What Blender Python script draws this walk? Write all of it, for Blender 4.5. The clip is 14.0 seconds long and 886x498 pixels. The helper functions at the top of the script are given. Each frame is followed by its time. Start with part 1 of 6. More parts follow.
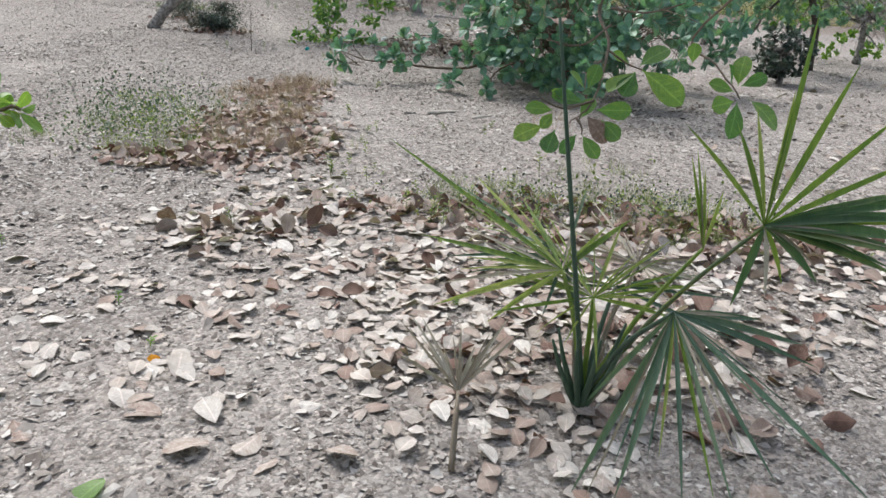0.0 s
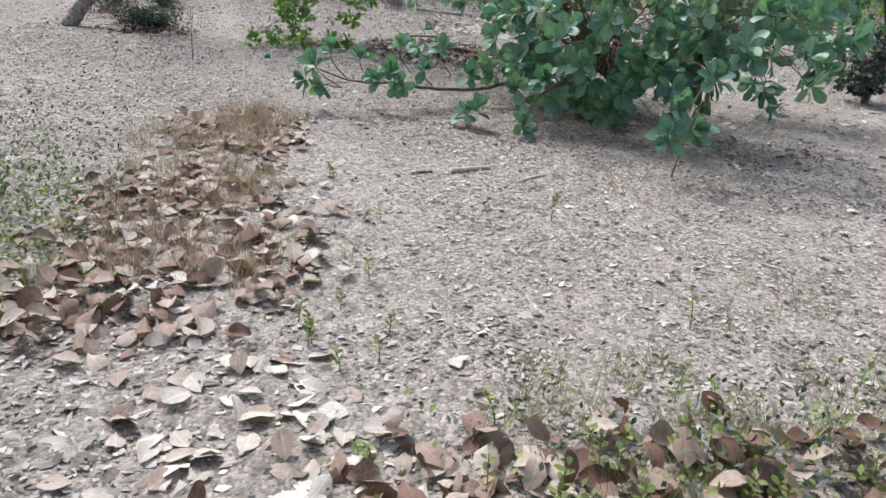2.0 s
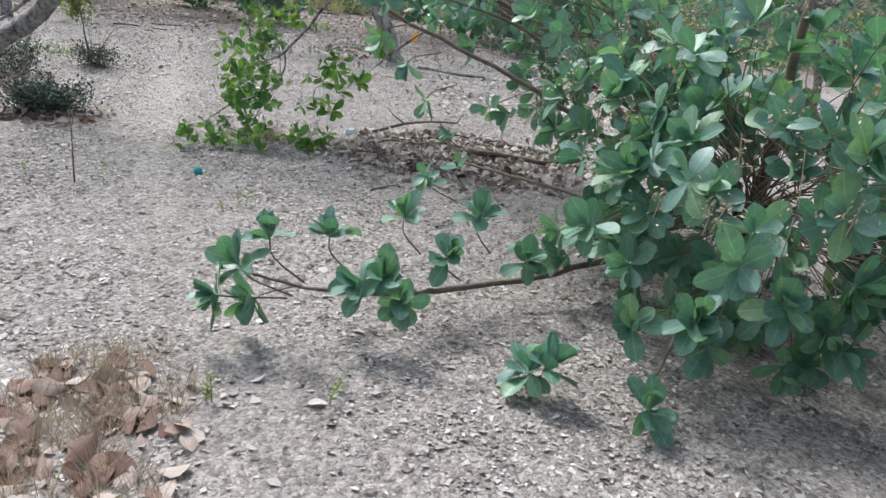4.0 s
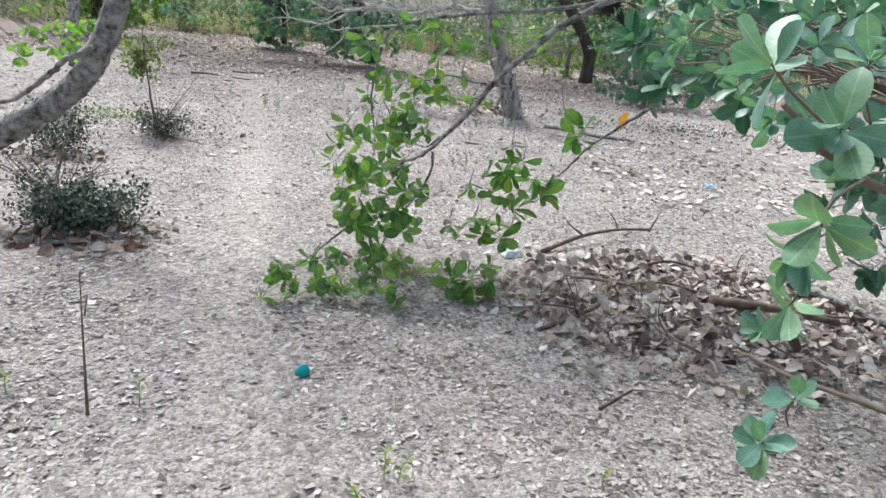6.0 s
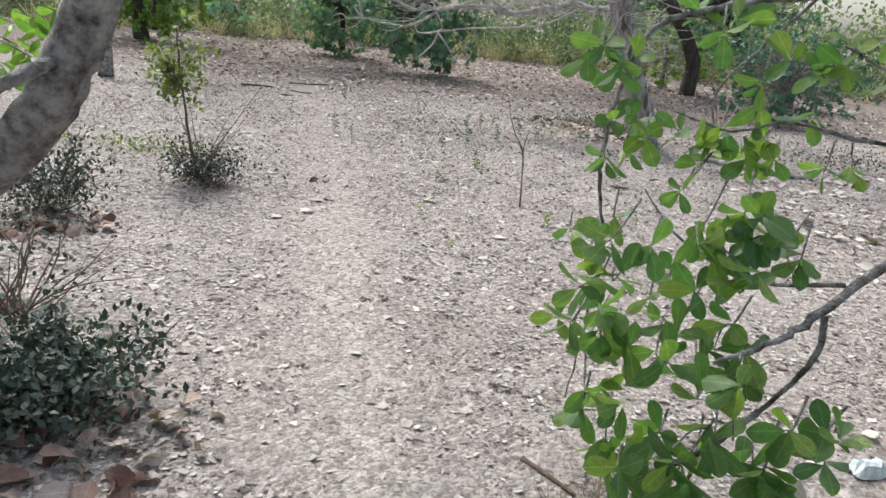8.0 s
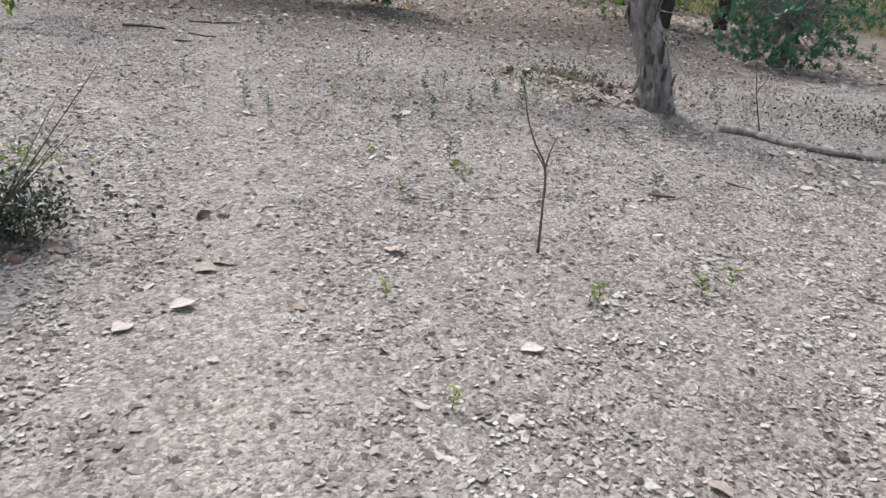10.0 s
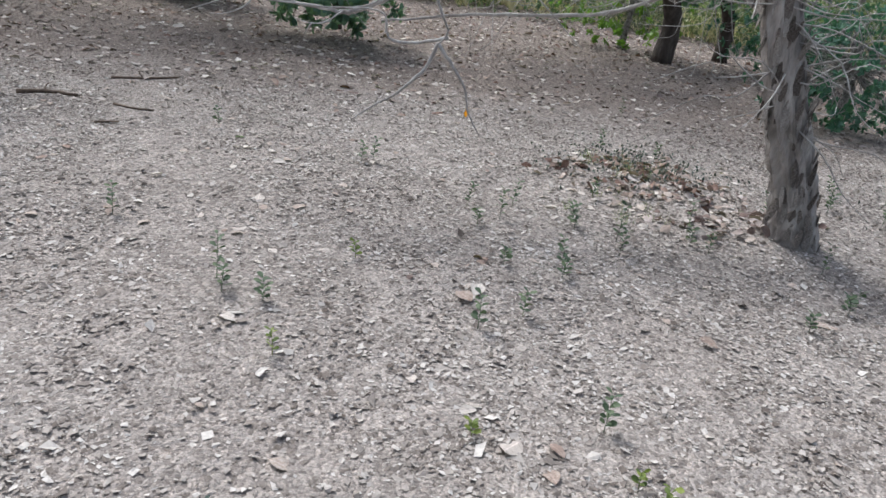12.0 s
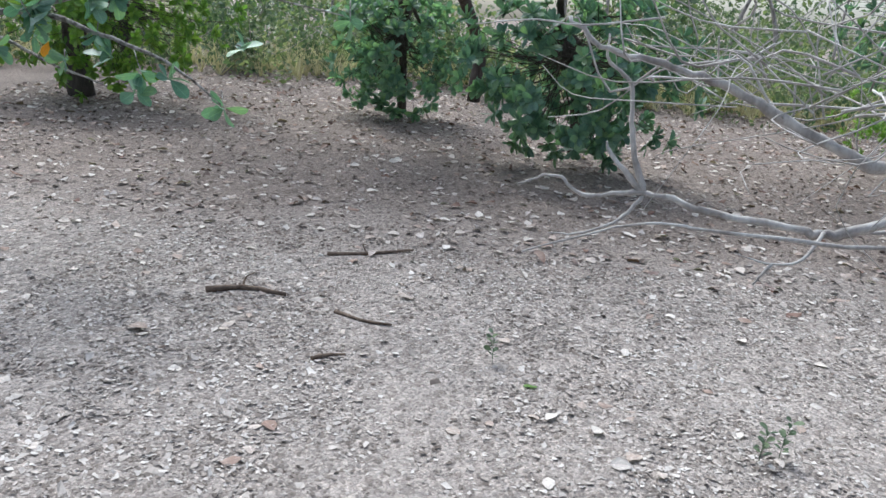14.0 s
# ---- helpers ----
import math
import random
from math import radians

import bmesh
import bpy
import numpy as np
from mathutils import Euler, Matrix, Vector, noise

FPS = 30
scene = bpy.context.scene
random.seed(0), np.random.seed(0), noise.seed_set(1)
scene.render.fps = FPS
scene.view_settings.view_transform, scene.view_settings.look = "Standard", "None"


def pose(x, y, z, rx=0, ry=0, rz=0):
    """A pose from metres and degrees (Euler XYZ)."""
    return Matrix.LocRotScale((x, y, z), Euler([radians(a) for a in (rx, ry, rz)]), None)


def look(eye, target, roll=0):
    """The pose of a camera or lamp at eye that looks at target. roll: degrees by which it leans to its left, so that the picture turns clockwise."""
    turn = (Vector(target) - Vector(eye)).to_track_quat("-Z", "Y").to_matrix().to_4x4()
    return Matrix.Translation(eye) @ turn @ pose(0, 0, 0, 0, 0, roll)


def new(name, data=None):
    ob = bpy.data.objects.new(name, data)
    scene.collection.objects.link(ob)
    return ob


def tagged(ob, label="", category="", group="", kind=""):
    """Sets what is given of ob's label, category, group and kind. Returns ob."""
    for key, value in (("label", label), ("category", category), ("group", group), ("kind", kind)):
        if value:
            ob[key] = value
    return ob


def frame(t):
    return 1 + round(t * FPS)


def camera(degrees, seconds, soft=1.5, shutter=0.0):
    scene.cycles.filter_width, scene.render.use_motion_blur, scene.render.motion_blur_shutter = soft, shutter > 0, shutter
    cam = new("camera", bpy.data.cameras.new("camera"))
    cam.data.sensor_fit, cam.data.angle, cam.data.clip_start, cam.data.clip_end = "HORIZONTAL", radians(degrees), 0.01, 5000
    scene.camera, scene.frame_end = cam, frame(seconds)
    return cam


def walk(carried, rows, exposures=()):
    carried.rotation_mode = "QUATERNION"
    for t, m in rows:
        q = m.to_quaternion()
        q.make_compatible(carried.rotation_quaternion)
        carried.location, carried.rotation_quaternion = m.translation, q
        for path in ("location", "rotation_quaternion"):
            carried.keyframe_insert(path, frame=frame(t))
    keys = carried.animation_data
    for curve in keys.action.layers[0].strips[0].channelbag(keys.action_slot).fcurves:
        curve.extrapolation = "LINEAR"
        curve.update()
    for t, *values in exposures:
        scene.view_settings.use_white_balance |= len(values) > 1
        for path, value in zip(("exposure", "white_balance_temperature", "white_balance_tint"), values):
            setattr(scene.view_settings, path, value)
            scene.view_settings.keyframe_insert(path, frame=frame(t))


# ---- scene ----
cam = camera(61.2, 14.0)
ROWS = [
    (0.0, pose(1.247, -7.998, 1.441, 68.77, -3.72, 0.18)),
    (0.5, pose(1.132, -7.254, 1.348, 67.24, -3.77, -0.32)),
    (1.0, pose(0.909, -6.643, 1.403, 68.48, -4.19, -1.00)),
    (1.5, pose(0.840, -5.990, 1.401, 68.20, -4.35, -1.51)),
    (2.0, pose(0.826, -5.334, 1.348, 68.11, -4.34, -2.35)),
    (2.5, pose(0.828, -4.535, 1.059, 68.36, -4.36, -2.85)),
    (2.8, pose(0.822, -3.994, 1.015, 67.40, -4.34, -3.11)),
    (3.0, pose(0.825, -3.598, 1.115, 67.37, -4.16, -3.14)),
    (3.5, pose(0.750, -2.734, 1.454, 68.80, -5.19, -3.33)),
    (3.7, pose(0.739, -2.443, 1.591, 69.57, -5.68, -3.13)),
    (5.8, pose(-0.015, 0.459, 1.601, 71.66, -5.48, 1.77)),
    (6.0, pose(-0.145, 0.706, 1.624, 72.14, -5.38, 2.62)),
    (6.5, pose(-0.357, 1.377, 1.614, 72.71, -5.17, 4.04)),
    (7.0, pose(-0.668, 1.985, 1.510, 71.64, -5.23, 5.13)),
    (7.5, pose(-0.911, 2.594, 1.430, 72.29, -5.04, 6.13)),
    (8.0, pose(-1.148, 3.266, 1.445, 72.22, -5.30, 5.82)),
    (8.2, pose(-1.248, 3.523, 1.464, 71.77, -5.16, 5.70)),
    (10.3, pose(-1.671, 6.038, 1.444, 66.22, -5.85, -0.37)),
    (10.5, pose(-1.757, 6.312, 1.516, 65.75, -5.94, -1.00)),
    (11.0, pose(-1.994, 6.985, 1.678, 65.32, -6.25, -2.45)),
    (11.5, pose(-2.228, 7.634, 1.748, 66.90, -6.68, -3.78)),
    (12.0, pose(-2.521, 8.300, 1.744, 66.94, -7.33, -4.78)),
    (12.5, pose(-2.798, 8.980, 1.702, 70.60, -6.55, -1.84)),
    (13.0, pose(-3.065, 9.627, 1.709, 71.93, -6.51, -0.53)),
    (13.5, pose(-3.347, 10.298, 1.759, 72.57, -5.58, 4.10)),
    (14.0, pose(-3.616, 10.968, 1.738, 72.44, -5.06, 7.43)),
]
walk(cam, ROWS, [(0.0, 0.16, 6200, 5), (1.5, 0.24, 6200, 6), (3.5, 0.30, 5950, 4), (5.8, 0.67, 6000, 4), (8.0, 0.40, 6300, 6), (10.5, 0.10, 6150, 7), (12.0, 0.06, 6050, 6), (13.0, 0.27, 5850, 3), (14.0, 0.33, 5800, 4)])

# ---- world, sun ----
world = bpy.data.worlds.new("world")
scene.world = world
world.use_nodes = True
wn = world.node_tree
sky = wn.nodes.new("ShaderNodeTexSky")
sky.sky_type, sky.sun_disc = "NISHITA", False
sky.sun_elevation, sky.sun_rotation = radians(52), radians(-35)
sky.dust_density, sky.air_density = 4.0, 1.0
pale = wn.nodes.new("ShaderNodeHueSaturation")
pale.inputs["Saturation"].default_value = 0.55
wn.links.new(sky.outputs[0], pale.inputs["Color"])
wn.links.new(pale.outputs[0], wn.nodes["Background"].inputs[0])
wn.nodes["Background"].inputs[1].default_value = 0.21
sun = new("sun", bpy.data.lights.new("sun", "SUN"))
sun.data.energy, sun.data.angle, sun.data.color = 2.6, radians(12), (1.0, 0.97, 0.92)
sun.matrix_world = look((-3.5, 5.0, 7.9), (0, 0, 0))


# ---- materials ----
def shader(name):
    m = bpy.data.materials.new(name)
    m.use_nodes = True
    return m, m.node_tree.nodes, m.node_tree.links, m.node_tree.nodes["Principled BSDF"]


def math_node(N, L, op, a, b):
    n = N.new("ShaderNodeMath")
    n.operation = op
    for i, v in enumerate((a, b)):
        if isinstance(v, (int, float)):
            n.inputs[i].default_value = v
        else:
            L.new(v, n.inputs[i])
    return n.outputs[0]


def ramp_node(N, L, fac, cols):
    r = N.new("ShaderNodeValToRGB")
    e = r.color_ramp.elements
    while len(e) < len(cols):
        e.new(0.5)
    for i, c in enumerate(cols):
        e[i].position = i / max(1, len(cols) - 1)
        e[i].color = (*c, 1)
    L.new(fac, r.inputs[0])
    return r.outputs[0]


def noise_node(N, L, scale, detail=4.0, rough=0.6, vec=None):
    n = N.new("ShaderNodeTexNoise")
    n.inputs["Scale"].default_value, n.inputs["Detail"].default_value, n.inputs["Roughness"].default_value = scale, detail, rough
    if vec is not None:
        L.new(vec, n.inputs["Vector"])
    return n.outputs[0]


def mixed(N, L, fac, a, b, blend="MIX"):
    n = N.new("ShaderNodeMix")
    n.data_type, n.blend_type = "RGBA", blend
    for s, v in ((0, fac), (6, a), (7, b)):
        if isinstance(v, (int, float)):
            n.inputs[s].default_value = v
        elif isinstance(v, tuple):
            n.inputs[s].default_value = (*v, 1)
        else:
            L.new(v, n.inputs[s])
    return n.outputs[2]


def material(name, cols, scale=8.0, rough=0.8, bump=0.3, vary=0.6, through_light=0.0, fine=60.0, spec=0.3, stretch=None, depth=0.004, veins=0.0):
    """Colours along a ramp, chosen piece by piece and by a coarse noise, with a fine grain and relief."""
    m, N, L, P = shader(name)
    geo, info = N.new("ShaderNodeNewGeometry"), N.new("ShaderNodeObjectInfo")
    coords = N.new("ShaderNodeTexCoord").outputs["Object"]
    if stretch:
        mp = N.new("ShaderNodeMapping")
        mp.inputs["Scale"].default_value = stretch
        L.new(coords, mp.inputs[0])
        coords = mp.outputs[0]
    piece = math_node(N, L, "FRACT", math_node(N, L, "ADD", geo.outputs["Random Per Island"], info.outputs["Random"]), 0.0)
    coarse = noise_node(N, L, scale, 3.0, 0.6, coords)
    grain = noise_node(N, L, fine, 4.0, 0.65, coords)
    wide = math_node(N, L, "MULTIPLY", math_node(N, L, "SUBTRACT", coarse, 0.5), 1.6)
    fac = math_node(N, L, "ADD", math_node(N, L, "MULTIPLY", piece, vary),
                    math_node(N, L, "ADD", math_node(N, L, "MULTIPLY", wide, 1 - vary * 0.5), 0.5 * (1 - vary)))
    col = ramp_node(N, L, fac, cols)
    shade = ramp_node(N, L, grain, [(0.55, 0.55, 0.55), (1.0, 1.0, 1.0), (1.35, 1.35, 1.35)])
    col = mixed(N, L, 1.0, col, shade, "MULTIPLY")
    if veins:
        sep = N.new("ShaderNodeSeparateXYZ")
        L.new(N.new("ShaderNodeTexCoord").outputs["UV"], sep.inputs[0])
        across = math_node(N, L, "ABSOLUTE", sep.outputs[0], 0.0)
        rib = N.new("ShaderNodeMapRange")
        for i, v in enumerate((0.008, 0.026, 1.0, 0.0)):
            rib.inputs[i + 1].default_value = v
        L.new(across, rib.inputs[0])
        wave = math_node(N, L, "SINE", math_node(N, L, "MULTIPLY", math_node(N, L, "SUBTRACT", sep.outputs[1], math_node(N, L, "MULTIPLY", across, 0.8)), 58.0), 0.0)
        side = N.new("ShaderNodeMapRange")
        for i, v in enumerate((0.80, 1.0, 0.0, 0.55)):
            side.inputs[i + 1].default_value = v
        L.new(wave, side.inputs[0])
        line = math_node(N, L, "MULTIPLY", math_node(N, L, "MAXIMUM", rib.outputs[0], side.outputs[0]), veins)
        col = mixed(N, L, line, col, mixed(N, L, 1.0, mixed(N, L, 1.0, col, (1.7, 1.6, 1.7), "MULTIPLY"), (0.02, 0.02, 0.015), "ADD"))
    L.new(col, P.inputs["Base Color"])
    P.inputs["Roughness"].default_value = rough
    P.inputs["Specular IOR Level"].default_value = spec
    if bump:
        b = N.new("ShaderNodeBump")
        b.inputs["Strength"].default_value, b.inputs["Distance"].default_value = bump, depth
        L.new(grain, b.inputs["Height"])
        L.new(b.outputs[0], P.inputs["Normal"])
    if through_light:
        t, mx = N.new("ShaderNodeBsdfTranslucent"), N.new("ShaderNodeMixShader")
        warm = mixed(N, L, 1.0, col, (1.4, 1.65, 0.85), "MULTIPLY")
        L.new(warm, t.inputs[0])
        mx.inputs[0].default_value = through_light
        L.new(P.outputs[0], mx.inputs[1])
        L.new(t.outputs[0], mx.inputs[2])
        L.new(mx.outputs[0], N["Material Output"].inputs[0])
    return m


def earth_material():
    m, N, L, P = shader("dry_earth")
    c = N.new("ShaderNodeTexCoord").outputs["Object"]
    big, mid, fine = noise_node(N, L, 0.35, 4, 0.6, c), noise_node(N, L, 5, 5, 0.7, c), noise_node(N, L, 90, 4, 0.7, c)
    col = ramp_node(N, L, big, [(0.220, 0.192, 0.177), (0.345, 0.306, 0.285), (0.463, 0.421, 0.396)])
    col = mixed(N, L, 1.0, col, ramp_node(N, L, mid, [(0.6, 0.58, 0.56), (1, 1, 1), (1.25, 1.22, 1.2)]), "MULTIPLY")
    # the trodden line is paler and dustier
    sep = N.new("ShaderNodeSeparateXYZ")
    L.new(c, sep.inputs[0])
    off = math_node(N, L, "ADD", math_node(N, L, "ADD", sep.outputs[0], 0.1), math_node(N, L, "MULTIPLY", sep.outputs[1], 0.265))
    off = math_node(N, L, "ADD", math_node(N, L, "ABSOLUTE", off, 0.0), math_node(N, L, "MULTIPLY", mid, 0.35))
    tread = N.new("ShaderNodeMapRange")
    tread.interpolation_type = "SMOOTHSTEP"
    for i, v in enumerate((0.2, 0.5, 0.45, 0.0)):
        tread.inputs[i + 1].default_value = v
    L.new(off, tread.inputs[0])
    end = N.new("ShaderNodeMapRange")
    for i, v in enumerate((7.5, 9.5, 1.0, 0.0)):
        end.inputs[i + 1].default_value = v
    L.new(sep.outputs[1], end.inputs[0])
    begin = N.new("ShaderNodeMapRange")
    for i, v in enumerate((2.0, 4.0, 0.0, 1.0)):
        begin.inputs[i + 1].default_value = v
    L.new(sep.outputs[1], begin.inputs[0])
    worn = math_node(N, L, "MULTIPLY", tread.outputs[0], math_node(N, L, "MULTIPLY", end.outputs[0], begin.outputs[0]))
    col = mixed(N, L, worn, col, (0.47, 0.425, 0.385))
    # leaf mould under the far trees, with their shade put into the brown too
    mould_shade = N.new("ShaderNodeMapRange")
    mould_shade.interpolation_type = "SMOOTHSTEP"
    for i, v in enumerate((15.2, 18.2, 0.0, 0.75)):
        mould_shade.inputs[i + 1].default_value = v
    L.new(math_node(N, L, "ADD", sep.outputs[1], math_node(N, L, "MULTIPLY", math_node(N, L, "SUBTRACT", big, 0.5), 5.0)), mould_shade.inputs[0])
    col = mixed(N, L, mould_shade.outputs[0], col, (0.20, 0.158, 0.135))
    heights = []
    for s in (38.0, 85.0):
        v = N.new("ShaderNodeTexVoronoi")
        v.inputs["Scale"].default_value = s
        L.new(c, v.inputs["Vector"])
        bw = N.new("ShaderNodeRGBToBW")
        L.new(v.outputs["Color"], bw.inputs[0])
        heights.append(math_node(N, L, "SUBTRACT", bw.outputs[0], v.outputs["Distance"]))
        col = mixed(N, L, 0.8, col, ramp_node(N, L, bw.outputs[0], [(0.45, 0.42, 0.4), (1, 1, 1), (1.4, 1.38, 1.36)]), "MULTIPLY")
    L.new(col, P.inputs["Base Color"])
    P.inputs["Roughness"].default_value, P.inputs["Specular IOR Level"].default_value = 0.95, 0.15
    b = N.new("ShaderNodeBump")
    b.inputs["Strength"].default_value, b.inputs["Distance"].default_value = 0.9, 0.012
    L.new(math_node(N, L, "ADD", heights[0], math_node(N, L, "ADD", math_node(N, L, "MULTIPLY", heights[1], 0.5), fine)), b.inputs["Height"])
    L.new(b.outputs[0], P.inputs["Normal"])
    return m


EARTH = earth_material()
LITTER = material("crumbled_leaf_litter", [(0.100, 0.079, 0.068), (0.215, 0.182, 0.163), (0.335, 0.296, 0.270), (0.425, 0.382, 0.354), (0.56, 0.518, 0.488)], 1.1, 0.9, 0.2, 0.95)
# brown litter for the far side, its colour also carrying the trees' shade
HUMUS_SHADE = material("brown_crumbled_litter", [(0.085, 0.060, 0.050), (0.150, 0.115, 0.098), (0.225, 0.182, 0.160), (0.31, 0.262, 0.235), (0.50, 0.45, 0.415)], 1.1, 0.9, 0.2, 0.95)
DRY = material("dry_fallen_leaf", [(0.22, 0.15, 0.122), (0.34, 0.272, 0.235), (0.44, 0.382, 0.345), (0.51, 0.455, 0.418), (0.62, 0.57, 0.53)], 6, 0.75, 0.4, 0.8, 0.06, veins=0.45)
ROTTEN = material("rotting_brown_leaf", [(0.07, 0.042, 0.038), (0.18, 0.128, 0.114), (0.31, 0.25, 0.23), (0.50, 0.445, 0.42)], 6, 0.75, 0.4, 0.85, 0.04, veins=0.3)
BROWN = material("brown_fallen_leaf", [(0.095, 0.045, 0.036), (0.20, 0.125, 0.10), (0.33, 0.25, 0.212), (0.48, 0.405, 0.365)], 6, 0.75, 0.4, 0.85, 0.08, veins=0.40)
GREEN = material("leathery_green_leaf", [(0.066, 0.150, 0.120), (0.100, 0.195, 0.155), (0.128, 0.235, 0.165), (0.185, 0.290, 0.145)], 5, 0.46, 0.3, 0.8, 0.24, 40, 0.6, veins=0.55)
# leaf green made paler and more translucent: painted haze and backlight of far trees
HAZED = material("hazed_green_leaf", [(0.075, 0.145, 0.120), (0.110, 0.190, 0.150), (0.145, 0.235, 0.165), (0.20, 0.29, 0.15)], 5, 0.5, 0.2, 0.8, 0.40, 40, 0.5, veins=0.3)
# lit copy of the leaf green, yellowed and brightened to stand for backlight
GREENLIT = material("backlit_green_leaf", [(0.056, 0.125, 0.046), (0.092, 0.172, 0.056), (0.136, 0.218, 0.060), (0.235, 0.31, 0.068)], 5, 0.42, 0.15, 0.8, 0.46, 40, 0.5, veins=0.55)
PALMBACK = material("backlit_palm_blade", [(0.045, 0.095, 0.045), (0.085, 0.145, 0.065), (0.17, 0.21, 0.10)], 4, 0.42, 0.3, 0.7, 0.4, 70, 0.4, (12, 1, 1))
DEEP = material("dark_green_leaf", [(0.041, 0.106, 0.079), (0.062, 0.144, 0.101), (0.090, 0.180, 0.108)], 5, 0.42, 0.15, 0.8, 0.3, 40, 0.5, veins=0.50)
LIME = material("sunlit_yellow_green_leaf", [(0.085, 0.165, 0.035), (0.135, 0.23, 0.045), (0.21, 0.29, 0.065)], 5, 0.45, 0.15, 0.8, 0.40, 40, 0.4, veins=0.50)
SHRUB = material("dusty_shrub_leaf", [(0.018, 0.034, 0.027), (0.036, 0.058, 0.045), (0.070, 0.092, 0.070), (0.13, 0.145, 0.11)], 6, 0.6, 0.2, 0.9, 0.08, 50, 0.4)
SEEDLING = material("grey_green_seedling_leaf", [(0.05, 0.078, 0.05), (0.09, 0.125, 0.078), (0.15, 0.185, 0.11)], 6, 0.6, 0.2, 0.9, 0.2, 50, 0.3)
OLIVE = material("olive_weed_leaf", [(0.07, 0.10, 0.035), (0.14, 0.18, 0.05), (0.26, 0.30, 0.08)], 6, 0.6, 0.2, 0.9, 0.25, 50, 0.3)
FARLEAF = material("distant_foliage", [(0.035, 0.065, 0.045), (0.085, 0.125, 0.078), (0.18, 0.20, 0.115), (0.40, 0.37, 0.25)], 0.45, 0.6, 0.0, 0.35, 0.35, 10, 0.3)
PALM = material("palm_blade", [(0.042, 0.081, 0.057), (0.084, 0.140, 0.092), (0.168, 0.221, 0.135)], 4, 0.38, 0.3, 0.7, 0.22, 70, 0.5, (12, 1, 1))
# yellow-green copy of the palm blade, with light from behind put into the colour
PALMLIT = material("backlit_yellow_palm_blade", [(0.10, 0.165, 0.035), (0.20, 0.27, 0.055), (0.36, 0.38, 0.14)], 4, 0.45, 0.3, 0.7, 0.42, 70, 0.4, (12, 1, 1))
PALMDRY = material("dried_palm_blade", [(0.24, 0.19, 0.14), (0.40, 0.34, 0.27), (0.52, 0.47, 0.40)], 5, 0.8, 0.4, 0.7, 0.1, 80, 0.2, (10, 2, 2))
STRAW = material("dry_grass", [(0.22, 0.14, 0.10), (0.36, 0.26, 0.20), (0.48, 0.38, 0.31)], 5, 0.8, 0.0, 0.9, 0.15)
PALESTRAW = material("bleached_tall_grass", [(0.36, 0.28, 0.19), (0.52, 0.44, 0.33), (0.68, 0.61, 0.49)], 1, 0.8, 0.0, 0.7, 0.3)
GRASS = material("thin_green_grass", [(0.09, 0.13, 0.04), (0.18, 0.22, 0.07), (0.32, 0.32, 0.15)], 5, 0.7, 0.0, 0.9, 0.2)
BARK = material("grey_brown_bark", [(0.06, 0.05, 0.045), (0.22, 0.195, 0.18), (0.38, 0.345, 0.325), (0.56, 0.52, 0.495)], 11, 0.95, 1.0, 0.15, 0, 26, 0.15, (1, 1, 0.3), 0.03)
SMOOTHBARK = material("mottled_grey_bark", [(0.035, 0.03, 0.027), (0.06, 0.053, 0.048), (0.22, 0.202, 0.19), (0.37, 0.348, 0.33), (0.46, 0.438, 0.418), (0.70, 0.68, 0.65)], 17, 0.9, 1.0, 0.0, 0, 60, 0.2, None, 0.03)
BARKPLATE = material("peeling_bark_plate", [(0.08, 0.066, 0.058), (0.23, 0.198, 0.18), (0.40, 0.36, 0.335), (0.58, 0.54, 0.51)], 14, 0.95, 1.0, 0.75, 0, 40, 0.15, (1, 1, 0.3), 0.02)
PEELED = material("peeled_pale_wood", [(0.38, 0.34, 0.30), (0.55, 0.50, 0.45), (0.68, 0.63, 0.57)], 12, 0.85, 0.6, 0.3, 0, 90, 0.2)
# darker copy of the bark: shade on the far trunks is in its colour
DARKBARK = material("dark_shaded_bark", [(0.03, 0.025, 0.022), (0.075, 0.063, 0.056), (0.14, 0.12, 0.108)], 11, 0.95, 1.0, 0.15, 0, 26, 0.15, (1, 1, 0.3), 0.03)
TWIG = material("brown_twig", [(0.09, 0.065, 0.045), (0.17, 0.13, 0.10), (0.25, 0.20, 0.16)], 20, 0.85, 0.6, 0.3, 0, 120, 0.2)
DEADWOOD = material("bleached_dead_wood", [(0.16, 0.14, 0.13), (0.38, 0.355, 0.34), (0.62, 0.60, 0.585)], 14, 0.85, 0.8, 0.2, 0, 90, 0.2, (1, 1, 0.5))
DARKSTICK = material("dark_fallen_stick", [(0.053, 0.038, 0.030), (0.135, 0.098, 0.075), (0.255, 0.195, 0.150)], 16, 0.9, 0.8, 0.2, 0, 90, 0.2)
TEAL = material("teal_plastic", [(0.0, 0.19, 0.18), (0.0, 0.26, 0.25), (0.01, 0.32, 0.30)], 30, 0.4, 0.1, 0.1, 0, 200, 0.5)
PAPER = material("crumpled_white_packet", [(0.42, 0.48, 0.50), (0.60, 0.66, 0.68), (0.74, 0.78, 0.78)], 30, 0.5, 0.4, 0.1, 0, 120, 0.4)
BLUEWRAP = material("pale_blue_wrapper", [(0.12, 0.28, 0.45), (0.30, 0.48, 0.62), (0.62, 0.70, 0.74)], 25, 0.4, 0.4, 0.1, 0, 120, 0.5)
ORANGE = material("orange_dying_leaf", [(0.62, 0.22, 0.02), (0.78, 0.34, 0.03)], 10, 0.5, 0.2, 0.4, 0.3)
STONE = material("pale_stone", [(0.18, 0.152, 0.13), (0.29, 0.25, 0.222), (0.40, 0.355, 0.32)], 18, 0.9, 0.8, 0.6, 0, 90, 0.2)

